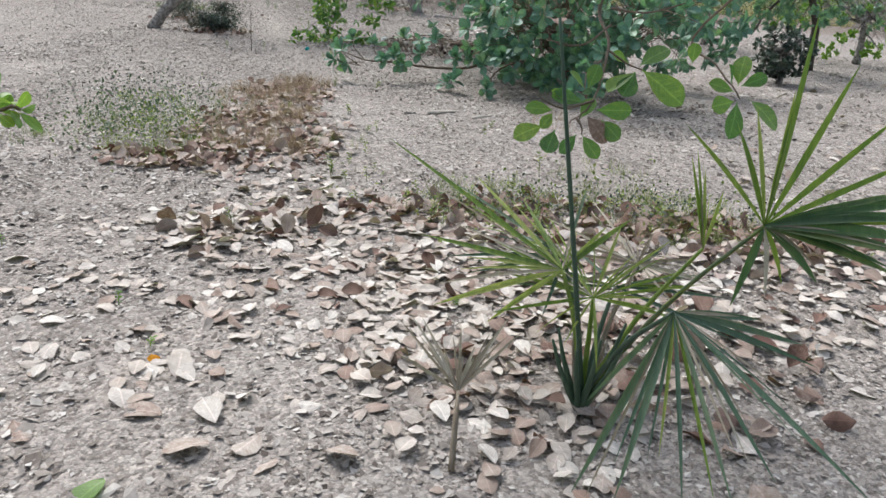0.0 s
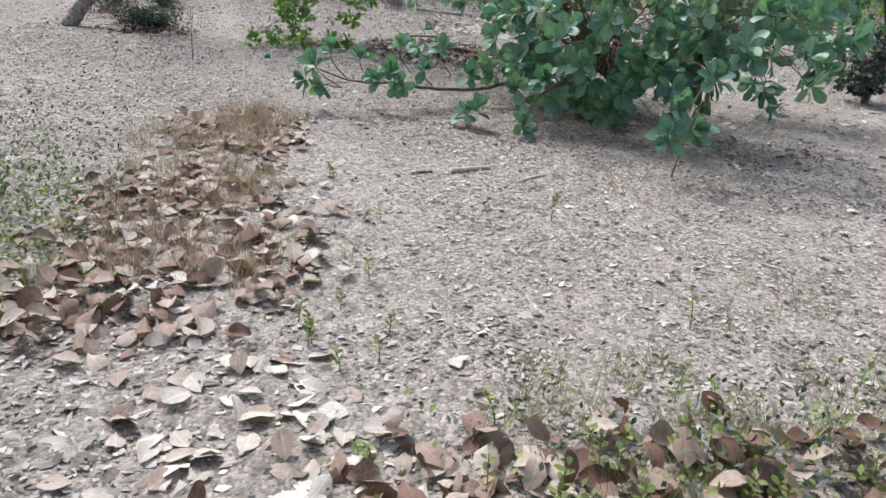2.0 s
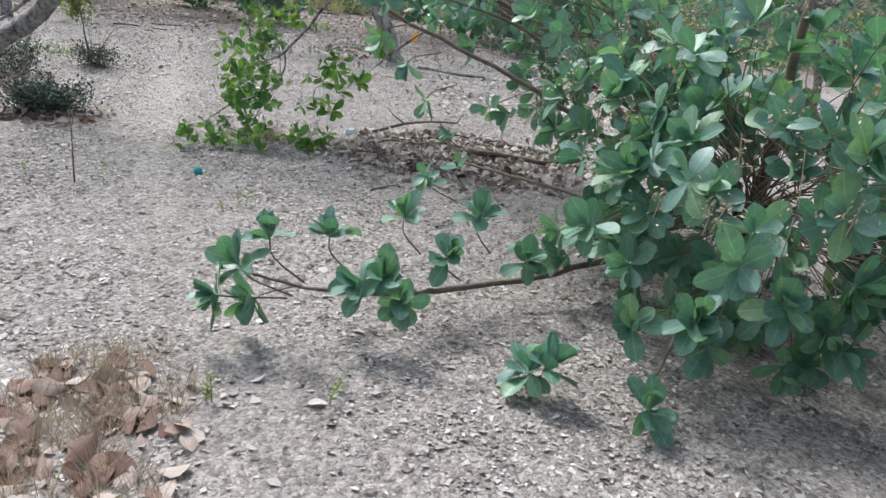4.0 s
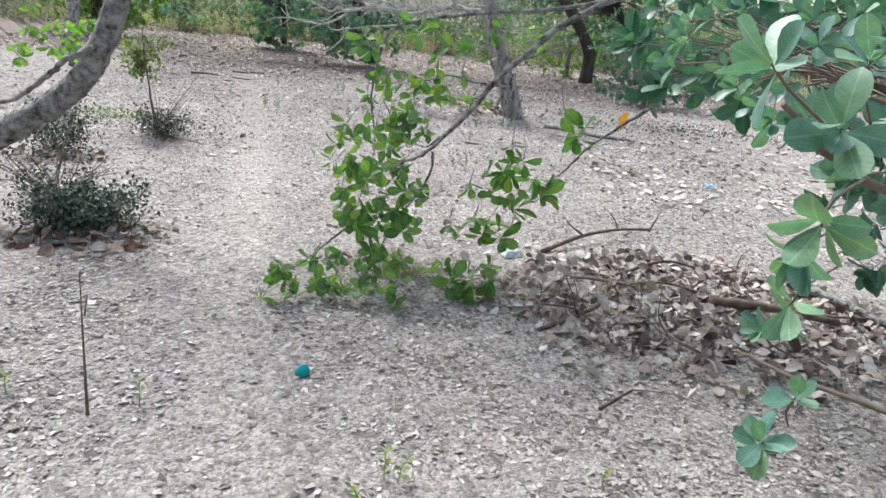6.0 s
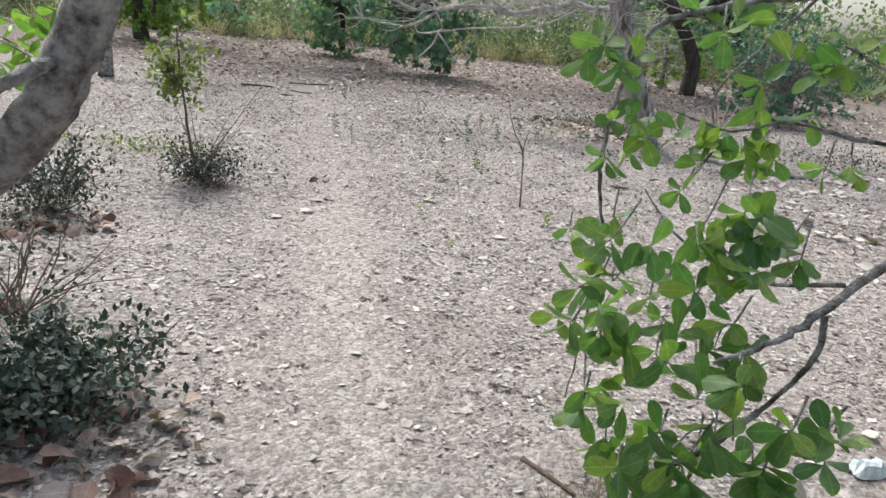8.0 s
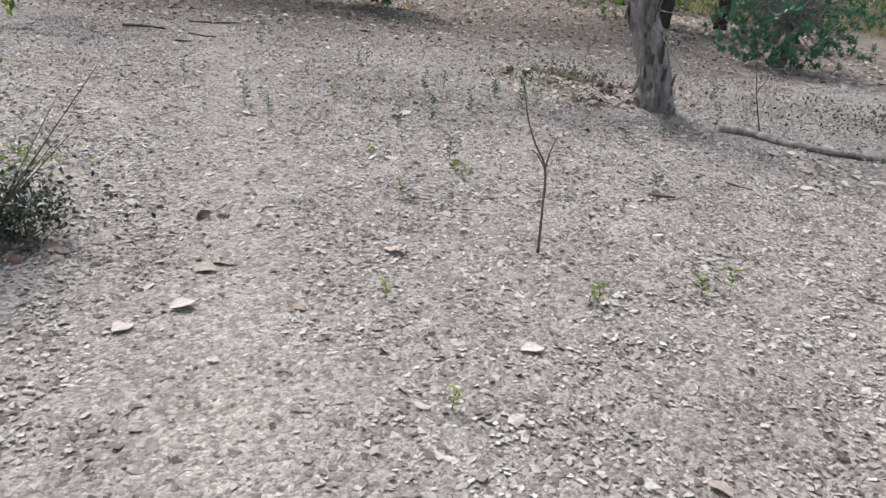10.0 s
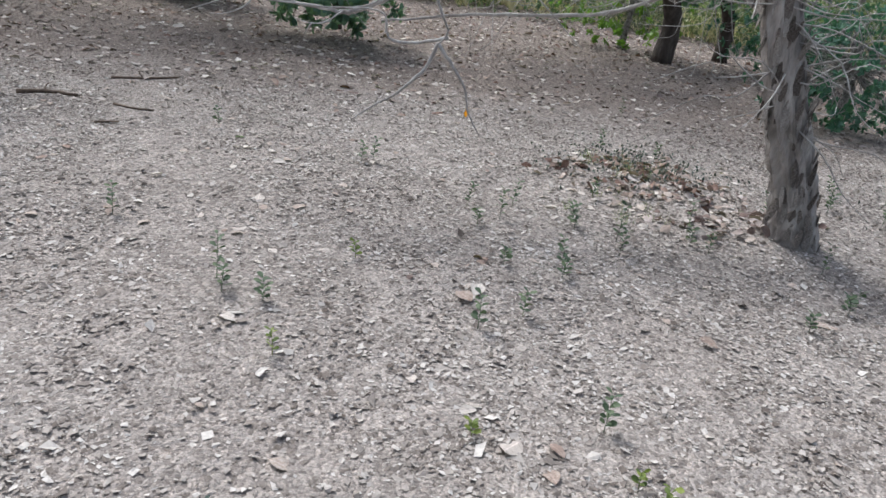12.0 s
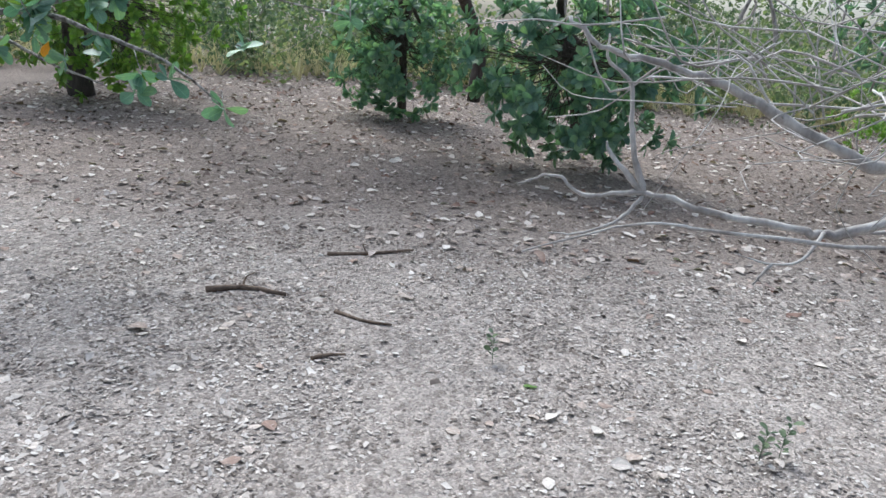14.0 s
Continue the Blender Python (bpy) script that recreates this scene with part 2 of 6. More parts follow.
rng = np.random.default_rng(7)


# ---- mesh helpers ----
def quad_mesh(name, verts, faces, mat, smooth=True, uv=None):
    """A mesh from an array of points and an array of faces that all have as many corners."""
    me = bpy.data.meshes.new(name)
    verts, faces = np.asarray(verts, np.float32), np.asarray(faces, np.int32)
    n, k = faces.shape
    me.vertices.add(len(verts))
    me.vertices.foreach_set("co", verts.ravel())
    me.loops.add(n * k)
    me.loops.foreach_set("vertex_index", faces.ravel())
    me.polygons.add(n)
    me.polygons.foreach_set("loop_start", np.arange(0, n * k, k, dtype=np.int32))
    me.polygons.foreach_set("use_smooth", np.full(n, smooth))
    if uv is not None:
        me.uv_layers.new().data.foreach_set("uv", np.asarray(uv, np.float32)[faces.ravel()].ravel())
    me.materials.append(mat)
    me.update(calc_edges=True)
    return me


def scattered(template, mats):
    """The points and faces of many copies of a template at 3 x 4 matrices."""
    V, F = template
    mats = np.asarray(mats)
    out = np.einsum("nij,kj->nki", mats[:, :, :3], V) + mats[:, None, :, 3]
    faces = F[None] + (np.arange(len(mats)) * len(V))[:, None, None]
    return out.reshape(-1, 3), faces.reshape(-1, F.shape[1])


def spline(points, n=6):
    """A smooth line through the points."""
    P = np.asarray(points, float)
    if len(P) < 3:
        return np.linspace(P[0], P[-1], n + 1)
    Q = np.vstack([2 * P[0] - P[1], P, 2 * P[-1] - P[-2]])
    out = []
    for i in range(1, len(Q) - 2):
        for u in np.arange(n) / n:
            a, b, c, d = Q[i - 1], Q[i], Q[i + 1], Q[i + 2]
            out.append(0.5 * (2 * b + (c - a) * u + (2 * a - 5 * b + 4 * c - d) * u * u + (3 * b - a - 3 * c + d) * u ** 3))
    return np.array(out + [P[-1]])


def tube(line, r0, r1, sides=7, knobs=0.12, power=1.0):
    """A tapering, slightly knobbly tube along a line, closed at both ends."""
    line = np.asarray(line)
    n = len(line)
    tang = np.gradient(line, axis=0)
    tang /= np.linalg.norm(tang, axis=1)[:, None] + 1e-9
    ref = np.array([0.31, 0.17, 0.93]) if abs(tang[0][2]) < 0.8 else np.array([0.93, 0.31, 0.17])
    a = np.cross(tang, ref)
    a /= np.linalg.norm(a, axis=1)[:, None] + 1e-9
    b = np.cross(tang, a)
    u = (np.arange(n) / (n - 1)) ** power
    r = (r0 + (r1 - r0) * u)[:, None] * (1 + knobs * rng.normal(size=(n, sides)).clip(-2, 2) * 0.6)
    ang = np.arange(sides) / sides * 2 * np.pi
    ring = line[:, None] + r[:, :, None] * (np.cos(ang)[None, :, None] * a[:, None] + np.sin(ang)[None, :, None] * b[:, None])
    V = np.vstack([ring.reshape(-1, 3), line[:1], line[-1:]])
    i, j = np.meshgrid(np.arange(n - 1), np.arange(sides), indexing="ij")
    F = np.stack([i * sides + j, i * sides + (j + 1) % sides, (i + 1) * sides + (j + 1) % sides, (i + 1) * sides + j], -1).reshape(-1, 4)
    k = (n - 1) * sides
    h = sides // 2
    c0 = [(n * sides, (2 * x + 2) % sides, 2 * x + 1, 2 * x) for x in range(h)]
    c1 = [(n * sides + 1, k + 2 * x, k + 2 * x + 1, k + (2 * x + 2) % sides) for x in range(h)]
    if sides % 2:
        c0, c1 = [], []
    return V, np.vstack([F] + [np.array(c, int) for c in (c0, c1) if c])


def joined(pieces):
    V, F, o = [], [], 0
    for v, f in pieces:
        V.append(v)
        F.append(f + o)
        o += len(v)
    return np.vstack(V), np.vstack(F)


def leaf_mesh(name, groups, mat):
    """One mesh of many leaves: groups of a template and its matrices."""
    groups = [(t, m) for t, m in groups if len(m)]
    V, F = joined([scattered(t, m) for t, m in groups])
    uv = np.concatenate([np.tile(t[0][:, :2], (len(m), 1)) for t, m in groups])
    return quad_mesh(name, V, F, mat, True, uv)


def one_leaf(name, t, mat, size=1.0):
    return quad_mesh(name, t[0] * size, t[1], mat, True, t[0][:, :2])


def leaf_template(stations, fold=0.25, curl=0.2, tip=0.0, wave=0.0):
    """A leaf of length 1 along y, its blade in the plane z = 0; stations are (place along it, half width)."""
    V, n = [], len(stations)
    for i, (y, w) in enumerate(stations):
        drop = -curl * y * y + tip * math.sin(y * 5)
        for s in (-1, 0, 1):
            V.append((s * w, y, drop + abs(s) * w * fold + wave * math.sin(7 * y + 2 * s) * abs(s)))
    F = [(3 * i + s, 3 * i + s + 1, 3 * i + s + 4, 3 * i + s + 3) for i in range(n - 1) for s in (0, 1)]
    return np.array(V), np.array(F)


BROAD = [(0, 0.012), (0.09, 0.025), (0.24, 0.12), (0.44, 0.225), (0.64, 0.275), (0.81, 0.25), (0.94, 0.145), (1.0, 0.02)]
LEAVES = [leaf_template(BROAD, f, c, 0, w) for f, c, w in ((0.25, 0.12, 0.0), (0.15, 0.3, 0.02), (0.4, 0.05, 0.015), (0.2, -0.12, 0.02))]
OVAL = [(0, 0.02), (0.15, 0.17), (0.4, 0.31), (0.65, 0.34), (0.88, 0.2), (1.0, 0.03)]
DRIED = [leaf_template(OVAL, f, c, t, w) for f, c, t, w in ((0.16, 0.06, 0.03, 0.03), (-0.14, 0.14, 0.0, 0.05), (0.32, -0.12, 0.04, 0.03), (0.05, 0.2, 0.05, 0.06), (-0.3, -0.1, 0.0, 0.04))]
CURLED = [leaf_template(OVAL, f, c, t, w) for f, c, t, w in ((0.3, 0.2, 0.05, 0.06), (-0.3, 0.25, 0.03, 0.08), (0.5, -0.25, 0.06, 0.05), (0.12, 0.35, 0.06, 0.09), (-0.5, -0.2, 0.05, 0.06))]
ROUND = leaf_template([(0, 0.015), (0.4, 0.20), (0.8, 0.25), (1.0, 0.05)], 0.22, 0.18)
SPECK = (np.array([(0, 0, 0), (0.27, 0.5, 0.06), (0, 1.0, -0.12), (-0.27, 0.5, 0.06)]), np.array([(0, 1, 2, 3)]))
SMALL = leaf_template([(0, 0.03), (0.5, 0.3), (1.0, 0.03)], 0.2, 0.15)
BLADE = leaf_template([(0, 0.012), (0.5, 0.010), (1.0, 0.002)], 0.3, 0.35)


def frames_for(points, ways, sizes, up=(0, 0, 1), spin=0.4, wide=1.0):
    """Matrices that set a leaf's length along each way, its face turned up and spun a little."""
    p, y = np.asarray(points, float), np.asarray(ways, float)
    y = y / (np.linalg.norm(y, axis=1)[:, None] + 1e-9)
    u = np.asarray(up, float)[None] + rng.normal(size=p.shape) * spin
    x = np.cross(y, u)
    x /= np.linalg.norm(x, axis=1)[:, None] + 1e-9
    z = np.cross(x, y)
    s = np.asarray(sizes, float)[:, None, None]
    return np.concatenate([np.stack([x * wide, y, z], -1) * s, p[:, :, None]], -1)


def flat_frames(xy, sizes, tilt=0.25, lift=0.006):
    """Matrices of things lying about on the ground."""
    n = len(xy)
    a = rng.uniform(0, 2 * np.pi, n)
    ways = np.stack([np.cos(a), np.sin(a), rng.normal(size=n) * tilt], -1)
    pts = np.column_stack([xy, height(xy[:, 0], xy[:, 1]) + lift])
    return frames_for(pts, ways, sizes, spin=tilt * 1.3)


def as4(m):
    return Matrix([list(m[0]), list(m[1]), list(m[2]), [0, 0, 0, 1]])


def part(name, me, parent, label="", kind=""):
    ob = new(name, me)
    ob.parent = parent
    return tagged(ob, label, "", "", kind)


class Plant:
    """A woody plant: an Empty at its root, limbs, twigs and leaves under it."""

    def __init__(self, name, label, category, root, wood, leaf, group=""):
        self.root, self.wood, self.leaf = np.array(root, float), wood, leaf
        self.ob = tagged(new(name), label, category, group)
        self.ob.location = root
        self.twigs, self.mats = [], []

    def limb(self, points, r0, r1, name="branch", sides=8, label="", knobs=0.12, n=6):
        line = spline(points, n) - self.root
        line[1:-1] += rng.normal(size=(len(line) - 2, 3)) * (r0 * 0.16 if r0 < 0.04 else r0 * 0.03)
        V, F = tube(line, r0, r1, sides, knobs)
        return part(name, quad_mesh(name, V, F, self.wood), self.ob, label)

    def twig(self, points, r0=0.005, r1=0.002):
        self.twigs.append(tube(spline(points, 3) - self.root, r0, r1, 4, 0.1))

    def rosette(self, p, way, count=7, size=0.12, flat=1.0, least=0.5):
        way = np.asarray(way, float) / (np.linalg.norm(way) + 1e-9)
        side = np.cross(way, (0.3, 0.5, 0.8))
        side /= np.linalg.norm(side)
        other = np.cross(way, side)
        pts, ways, sizes = [], [], []
        for i in range(count):
            a = i * 2.4 + rng.uniform(-0.4, 0.4)
            open_ = rng.uniform(least, 1.65) if i else least * 0.5
            ways.append(way * math.cos(open_) + (side * math.cos(a) + other * math.sin(a)) * math.sin(open_) * flat)
            pts.append(np.asarray(p) - way * 0.03 * (i / count))
            sizes.append(size * rng.uniform(0.7, 1.1))
        self.mats.append(frames_for(np.array(pts) - self.root, ways, sizes, up=way, spin=0.3))

    def shed(self, leaf, label):
        """Turns the leaves set so far into one part of another colour."""
        M = np.concatenate(self.mats)
        self.mats = []
        part("foliage", leaf_mesh("foliage", [(LEAVES[i], M[i::4]) for i in range(4)], leaf), self.ob, label, "stuff")

    def finish(self, singles=0, near=(0, 0), simple=None, label=""):
        if self.twigs:
            V, F = joined(self.twigs)
            part("twigwork", quad_mesh("twigwork", V, F, self.wood), self.ob, "", "stuff")
        if not self.mats:
            return self.ob
        M = np.concatenate(self.mats)
        d = np.hypot(M[:, 0, 3] + self.root[0] - near[0], M[:, 1, 3] + self.root[1] - near[1])
        order = np.argsort(d)
        data = [one_leaf("leaf", t, self.leaf) for t in LEAVES] if singles else []
        for i, k in enumerate(order[:singles]):
            ob = part("leaf", data[i % len(data)], self.ob)
            ob.matrix_basis = as4(M[k])
        rest = order[singles:]
        if len(rest):
            t = [simple] if simple else LEAVES
            part("foliage", leaf_mesh("foliage", [(t[i], M[rest[i::len(t)]]) for i in range(len(t))], self.leaf), self.ob, label, "stuff")
        return self.ob


# ---- the ground ----
BUMPS = [(1.15, 5.3, 0.9, 0.07), (-0.15, 14.3, 0.55, 0.06), (-0.35, -1.2, 0.8, 0.04), (2.3, -4.4, 1.0, 0.05), (-2.6, 5.4, 0.5, 0.03), (0.5, 12.95, 0.5, 0.05)]


def height(x, y):
    """The ground's height: gentle unevenness, and low heaps under the leaf piles."""
    x, y = np.asarray(x, float), np.asarray(y, float)
    h = 0.010 * np.sin(1.3 * x + 0.7 * y) + 0.008 * np.sin(2.9 * y - 1.7 * x + 1) + 0.005 * np.sin(6.1 * x + 4.3 * y)
    for a, b, r, up in BUMPS:
        h = h + up * np.exp(-((x - a) ** 2 + (y - b) ** 2) / (r * r))
    return h


def axis(lo, hi, step, far):
    inner = np.arange(lo, hi + step / 2, step)
    outer = np.geomspace(1, far, 16)
    return np.concatenate([lo - outer[::-1], inner, hi + outer])


def build_ground():
    xs, ys = axis(-11, 8, 0.14, 900), axis(-10, 28, 0.14, 900)
    X, Y = np.meshgrid(xs, ys, indexing="ij")
    Z = height(X, Y)
    near = (X > -11) & (X < 8) & (Y > -10) & (Y < 28)
    Z = Z + np.where(near, rng.normal(size=Z.shape) * 0.004, 0)
    V = np.stack([X, Y, Z], -1).reshape(-1, 3)
    m = len(ys)
    i, j = np.meshgrid(np.arange(len(xs) - 1), np.arange(m - 1), indexing="ij")
    F = np.stack([i * m + j, (i + 1) * m + j, (i + 1) * m + j + 1, i * m + j + 1], -1).reshape(-1, 4)
    tagged(new("ground", quad_mesh("ground", V, F, EARTH)), "pale dry earth strewn with crumbled leaf litter", "ground", "", "structure")


build_ground()


# ---- crumbled litter over the ground ----
def chips(n, lo, hi, size, seed, thin=None):
    r = np.random.default_rng(seed)
    xy = np.column_stack([r.uniform(lo[0], hi[0], n), r.uniform(lo[1], hi[1], n)])
    if thin is not None:
        xy = xy[r.uniform(size=n) < thin(xy[:, 0], xy[:, 1])]
    n = len(xy)
    s = size * r.lognormal(-0.05, 0.46, n).clip(0.28, 2.1)
    ang = r.uniform(0, 2 * np.pi, n)
    tilt = r.normal(size=(n, 2)) * 0.17
    base = np.array([(-0.52, -0.06), (-0.02, -0.42), (0.52, 0.05), (0.06, 0.41)])
    q = (base[None] + r.normal(size=(n, 4, 2)) * 0.12) * s[:, None, None]
    c, sn = np.cos(ang)[:, None], np.sin(ang)[:, None]
    x, y = q[:, :, 0] * c - q[:, :, 1] * sn, q[:, :, 0] * sn + q[:, :, 1] * c
    z = x * tilt[:, :1] + y * tilt[:, 1:] + r.normal(size=(n, 4)) * 0.09 * s[:, None]
    z = z - z.min(1, keepdims=True) * 0.75 + height(xy[:, 0], xy[:, 1])[:, None] + 0.001
    V = np.stack([x + xy[:, :1], y + xy[:, 1:], z], -1).reshape(-1, 3)
    return V, np.arange(4 * n).reshape(n, 4)


def trod(x, y):
    """The bare trodden line keeps less litter than the ground beside it."""
    line = np.interp(y, [-9, -4, 0, 4, 8, 12, 17], [0.2, 0.6, 0.5, -1.16, -2.2, -3.2, -5])
    return 1 - 0.85 * np.exp(-((x - line) / 0.45) ** 2)


def build_litter():
    spans = [((-3.0, -7.6), (4.6, 1.0), 120000, 0.017), ((-4.2, 1.0), (3.6, 9.0), 140000, 0.017), ((-6.4, 9.0), (3.5, 16.5), 190000, 0.017),
             ((-12, 16.5), (8, 33), 74000, 0.034), ((-12, 8.5), (-6.4, 16.5), 18000, 0.026), ((-9, -5), (-3.6, 8.5), 22000, 0.025), ((3.4, -6), (10, 16.5), 30000, 0.03)]
    # larger leaf fragments
    spans += [((-2.0, -7.2), (1.6, -2.6), 5000, 0.027), ((-4.0, -2.6), (3.6, 8.8), 8000, 0.025), ((-6.2, 8.8), (4.0, 16.8), 12000, 0.027)]
    pieces, brown = [], []
    for i, (lo, hi, n, size) in enumerate(spans):
        V, F = chips(n, lo, hi, size, 20 + i, trod if i < 3 else None)
        mid = V.reshape(-1, 4, 3).mean(1)
        under = mid[:, 1] + 0.9 * np.sin(0.9 * mid[:, 0]) + rng.normal(size=len(mid)) * 0.9 > 16.6
        for keep, out in ((~under, pieces), (under, brown)):
            k = int(keep.sum())
            if k:
                out.append((V.reshape(-1, 4, 3)[keep].reshape(-1, 3), np.arange(4 * k).reshape(k, 4)))
    for name, part_list, mat, label in (("leaf_litter", pieces, LITTER, "crumbled grey and tan leaf litter strewn over dry earth"), ("brown_litter", brown, HUMUS_SHADE, "crumbled brown leaf litter under the far trees, darkened for their shade")):
        V, F = joined(part_list)
        tagged(new(name, quad_mesh(name, V, F, mat, False)), label, "leaf litter", "", "stuff")


build_litter()


def build_gravel():
    """Small stones and clods between the litter."""
    r = np.random.default_rng(5)
    t = np.array([(1, 0, 0), (0, 1, 0), (-1, 0, 0), (0, -1, 0), (0, 0, 0.6), (0, 0, -0.3)]) * 0.5
    F = np.array([(0, 1, 4), (1, 2, 4), (2, 3, 4), (3, 0, 4)])
    n = 9000
    xy = np.column_stack([r.uniform(-6, 4.2, n), r.uniform(-7.5, 16.5, n)])
    s = 0.016 * r.lognormal(0, 0.4, n)
    V, F = scattered((t, F), flat_frames(xy, s, 0.3, 0.0))
    tagged(new("gravel", quad_mesh("gravel", V, F, STONE, False)), "small pale stones and clods among the litter", "gravel", "", "stuff")


build_gravel()

# ---- fallen leaves ----
LEAF_DATA = {}


def fallen(xy, sizes, mat, label, group, tilt=0.22, lift=0.008, singles=0, first=0):
    """Leaves on the ground: the first of them as things of their own, the rest as one heap."""
    M = flat_frames(np.asarray(xy, float), sizes, tilt, lift)
    data = LEAF_DATA.setdefault(mat.name, [one_leaf("fallen_leaf", t, mat) for t in (CURLED if mat in (BROWN, ROTTEN) else DRIED)])
    for i in range(min(singles, len(M))):
        ob = tagged(new("fallen_leaf", data[i % 5]), label, "fallen leaf", group)
        ob.matrix_world = as4(M[i])
    return M[singles:]


def spot(n, cx, cy, rx, ry, turn=0.0, r=rng):
    a, d = r.uniform(0, 2 * np.pi, n), np.sqrt(r.uniform(0, 1, n)) * (0.8 + 0.35 * r.uniform(size=n))
    x, y = d * np.cos(a) * rx, d * np.sin(a) * ry
    c, s = math.cos(turn), math.sin(turn)
    return np.column_stack([cx + x * c - y * s, cy + x * s + y * c])


def build_fallen_leaves():
    pale, brown, rotten = [], [], []
    L1, L2 = "pale grey-tan dry leaf lying face down on earth", "curled red-brown dry leaf in a drift"
    # round the palm
    pale.append(fallen(spot(720, 1.6, -4.95, 0.75, 1.2, 0.1), rng.uniform(0.065, 0.105, 720), DRY, L1, "leaves round the palm", 0.16, 0.016, 60))
    pale.append(fallen(spot(300, 2.75, -4.6, 1.05, 0.85, 0.2), rng.uniform(0.07, 0.11, 300), DRY, L1, "leaves round the palm", 0.16, 0.016, 22))
    brown.append(fallen(spot(460, 2.25, -3.85, 1.5, 0.42, -0.1), rng.uniform(0.07, 0.12, 460), BROWN, L2, "leaves round the palm", 0.45, 0.03, 20))
    brown.append(fallen(spot(40, 1.7, -5.0, 0.8, 1.0), rng.uniform(0.09, 0.13, 40), BROWN, L2, "leaves round the palm", 0.5, 0.02, 8))
    brown.append(fallen(spot(190, 1.9, -4.75, 1.5, 1.2), rng.uniform(0.06, 0.11, 190), BROWN, L2, "leaves round the palm", 0.2, 0.004))
    brown.append(fallen(spot(50, 2.1, -5.45, 0.85, 0.55), rng.uniform(0.08, 0.125, 50), BROWN, L2, "leaves round the palm", 0.3, 0.03, 16))
    pale.append(fallen(spot(300, 0.5, -4.7, 1.3, 1.3), rng.uniform(0.05, 0.10, 300), DRY, L1, "leaves by the path", 0.14, 0.01, 5))
    pale.append(fallen(spot(100, 0.8, -4.5, 0.8, 0.9), rng.uniform(0.06, 0.10, 100), DRY, L1, "leaves by the path", 0.14, 0.014))
    # the drift beside the trodden line
    pale.append(fallen(spot(150, 0.32, -4.25, 0.56, 0.34, 0.2), rng.uniform(0.08, 0.125, 150), DRY, L1, "leaves by the path", 0.3, 0.012, 15))
    brown.append(fallen(spot(25, 0.28, -4.1, 0.45, 0.25, 0.2), rng.uniform(0.09, 0.13, 25), BROWN, L2, "leaves by the path", 0.7, 0.03, 10))
    brown.append(fallen(spot(330, -0.15, -2.0, 0.66, 1.15, 0.1), rng.uniform(0.075, 0.125, 330), BROWN, L2, "leaves in the long drift", 0.3, 0.025, 32))
    rotten.append(fallen(spot(130, 2.3, -4.15, 1.2, 0.55), rng.uniform(0.07, 0.115, 130), ROTTEN, L2, "leaves round the palm", 0.5, 0.02, 8))
    pale.append(fallen(spot(130, -0.1, -2.0, 0.7, 1.1, 0.1), rng.uniform(0.075, 0.115, 130), DRY, L1, "leaves in the long drift", 0.24, 0.02, 20))
    brown.append(fallen(spot(190, -0.35, 0.0, 0.48, 0.75, 0.2), rng.uniform(0.08, 0.13, 190), BROWN, L2, "leaves in the long drift", 0.24, 0.02, 10))
    pale.append(fallen(spot(70, 0.45, -3.5, 0.5, 0.45), rng.uniform(0.08, 0.125, 70), DRY, L1, "leaves by the path", 0.2, 0.01, 10))
    brown.append(fallen(spot(90, -0.6, -2.85, 0.5, 0.26, 0.1), rng.uniform(0.08, 0.125, 90), BROWN, L2, "leaves in the long drift", 0.4, 0.025, 10))
    # the pile under the hanging branch
    rotten.append(fallen(spot(760, 1.35, 5.05, 1.25, 1.0, -0.1), rng.uniform(0.05, 0.095, 760), ROTTEN, L2, "leaves on the pile", 0.55, 0.025))
    pale.append(fallen(spot(480, 1.3, 5.0, 1.35, 1.1, -0.1), rng.uniform(0.05, 0.095, 480), DRY, L1, "leaves on the pile", 0.45, 0.03))
    # under the dark shrub, on the mound, under the far trees
    brown.append(fallen(spot(70, -2.7, 5.2, 0.55, 0.4), rng.uniform(0.07, 0.12, 70), BROWN, L2, "leaves under the shrub", 0.4, 0.02))
    brown.append(fallen(spot(170, -0.15, 14.25, 0.8, 0.6), rng.uniform(0.06, 0.11, 170), BROWN, L2, "leaves on the mound", 0.4, 0.02))
    pale.append(fallen(spot(150, 0.2, 14.0, 1.2, 1.2), rng.uniform(0.05, 0.10, 150), DRY, L1, "leaves on the mound", 0.35, 0.012))
    far = np.column_stack([rng.uniform(-12, 7, 2600), rng.uniform(16.5, 32, 2600)])
    pale.append(fallen(far, rng.uniform(0.07, 0.12, 2600), DRY, L1, "leaves under the far trees", 0.14, 0.015))
    # brown litter in the shade of the far trees
    shade = np.column_stack([rng.uniform(-12, 6, 1700), 15.5 + 14 * rng.beta(2.2, 1.6, 1700)])
    brown.append(fallen(shade, rng.uniform(0.07, 0.14, 1700), BROWN, L2, "leaves under the far trees", 0.2, 0.012))
    rotten_far = np.column_stack([rng.uniform(-12, 6, 500), rng.uniform(16, 25, 500)])
    rotten.append(fallen(rotten_far, rng.uniform(0.06, 0.11, 500), ROTTEN, L2, "leaves under the far trees", 0.2, 0.01))
    field = np.column_stack([rng.uniform(1.2, 5.5, 620), rng.uniform(7.6, 12.2, 620)])
    pale.append(fallen(field, rng.uniform(0.06, 0.12, 620), DRY, L1, "leaves strewn about", 0.25, 0.012))
    brown.append(fallen(spot(46, -2.3, 5.2, 0.28, 0.42), rng.uniform(0.06, 0.105, 46), BROWN, L2, "leaves under the shrub", 0.5, 0.012, 8))
    brown.append(fallen(spot(18, -3.32, 8.62, 0.25, 0.14), rng.uniform(0.05, 0.09, 18), BROWN, L2, "leaves under the shrub", 0.3, 0.01))
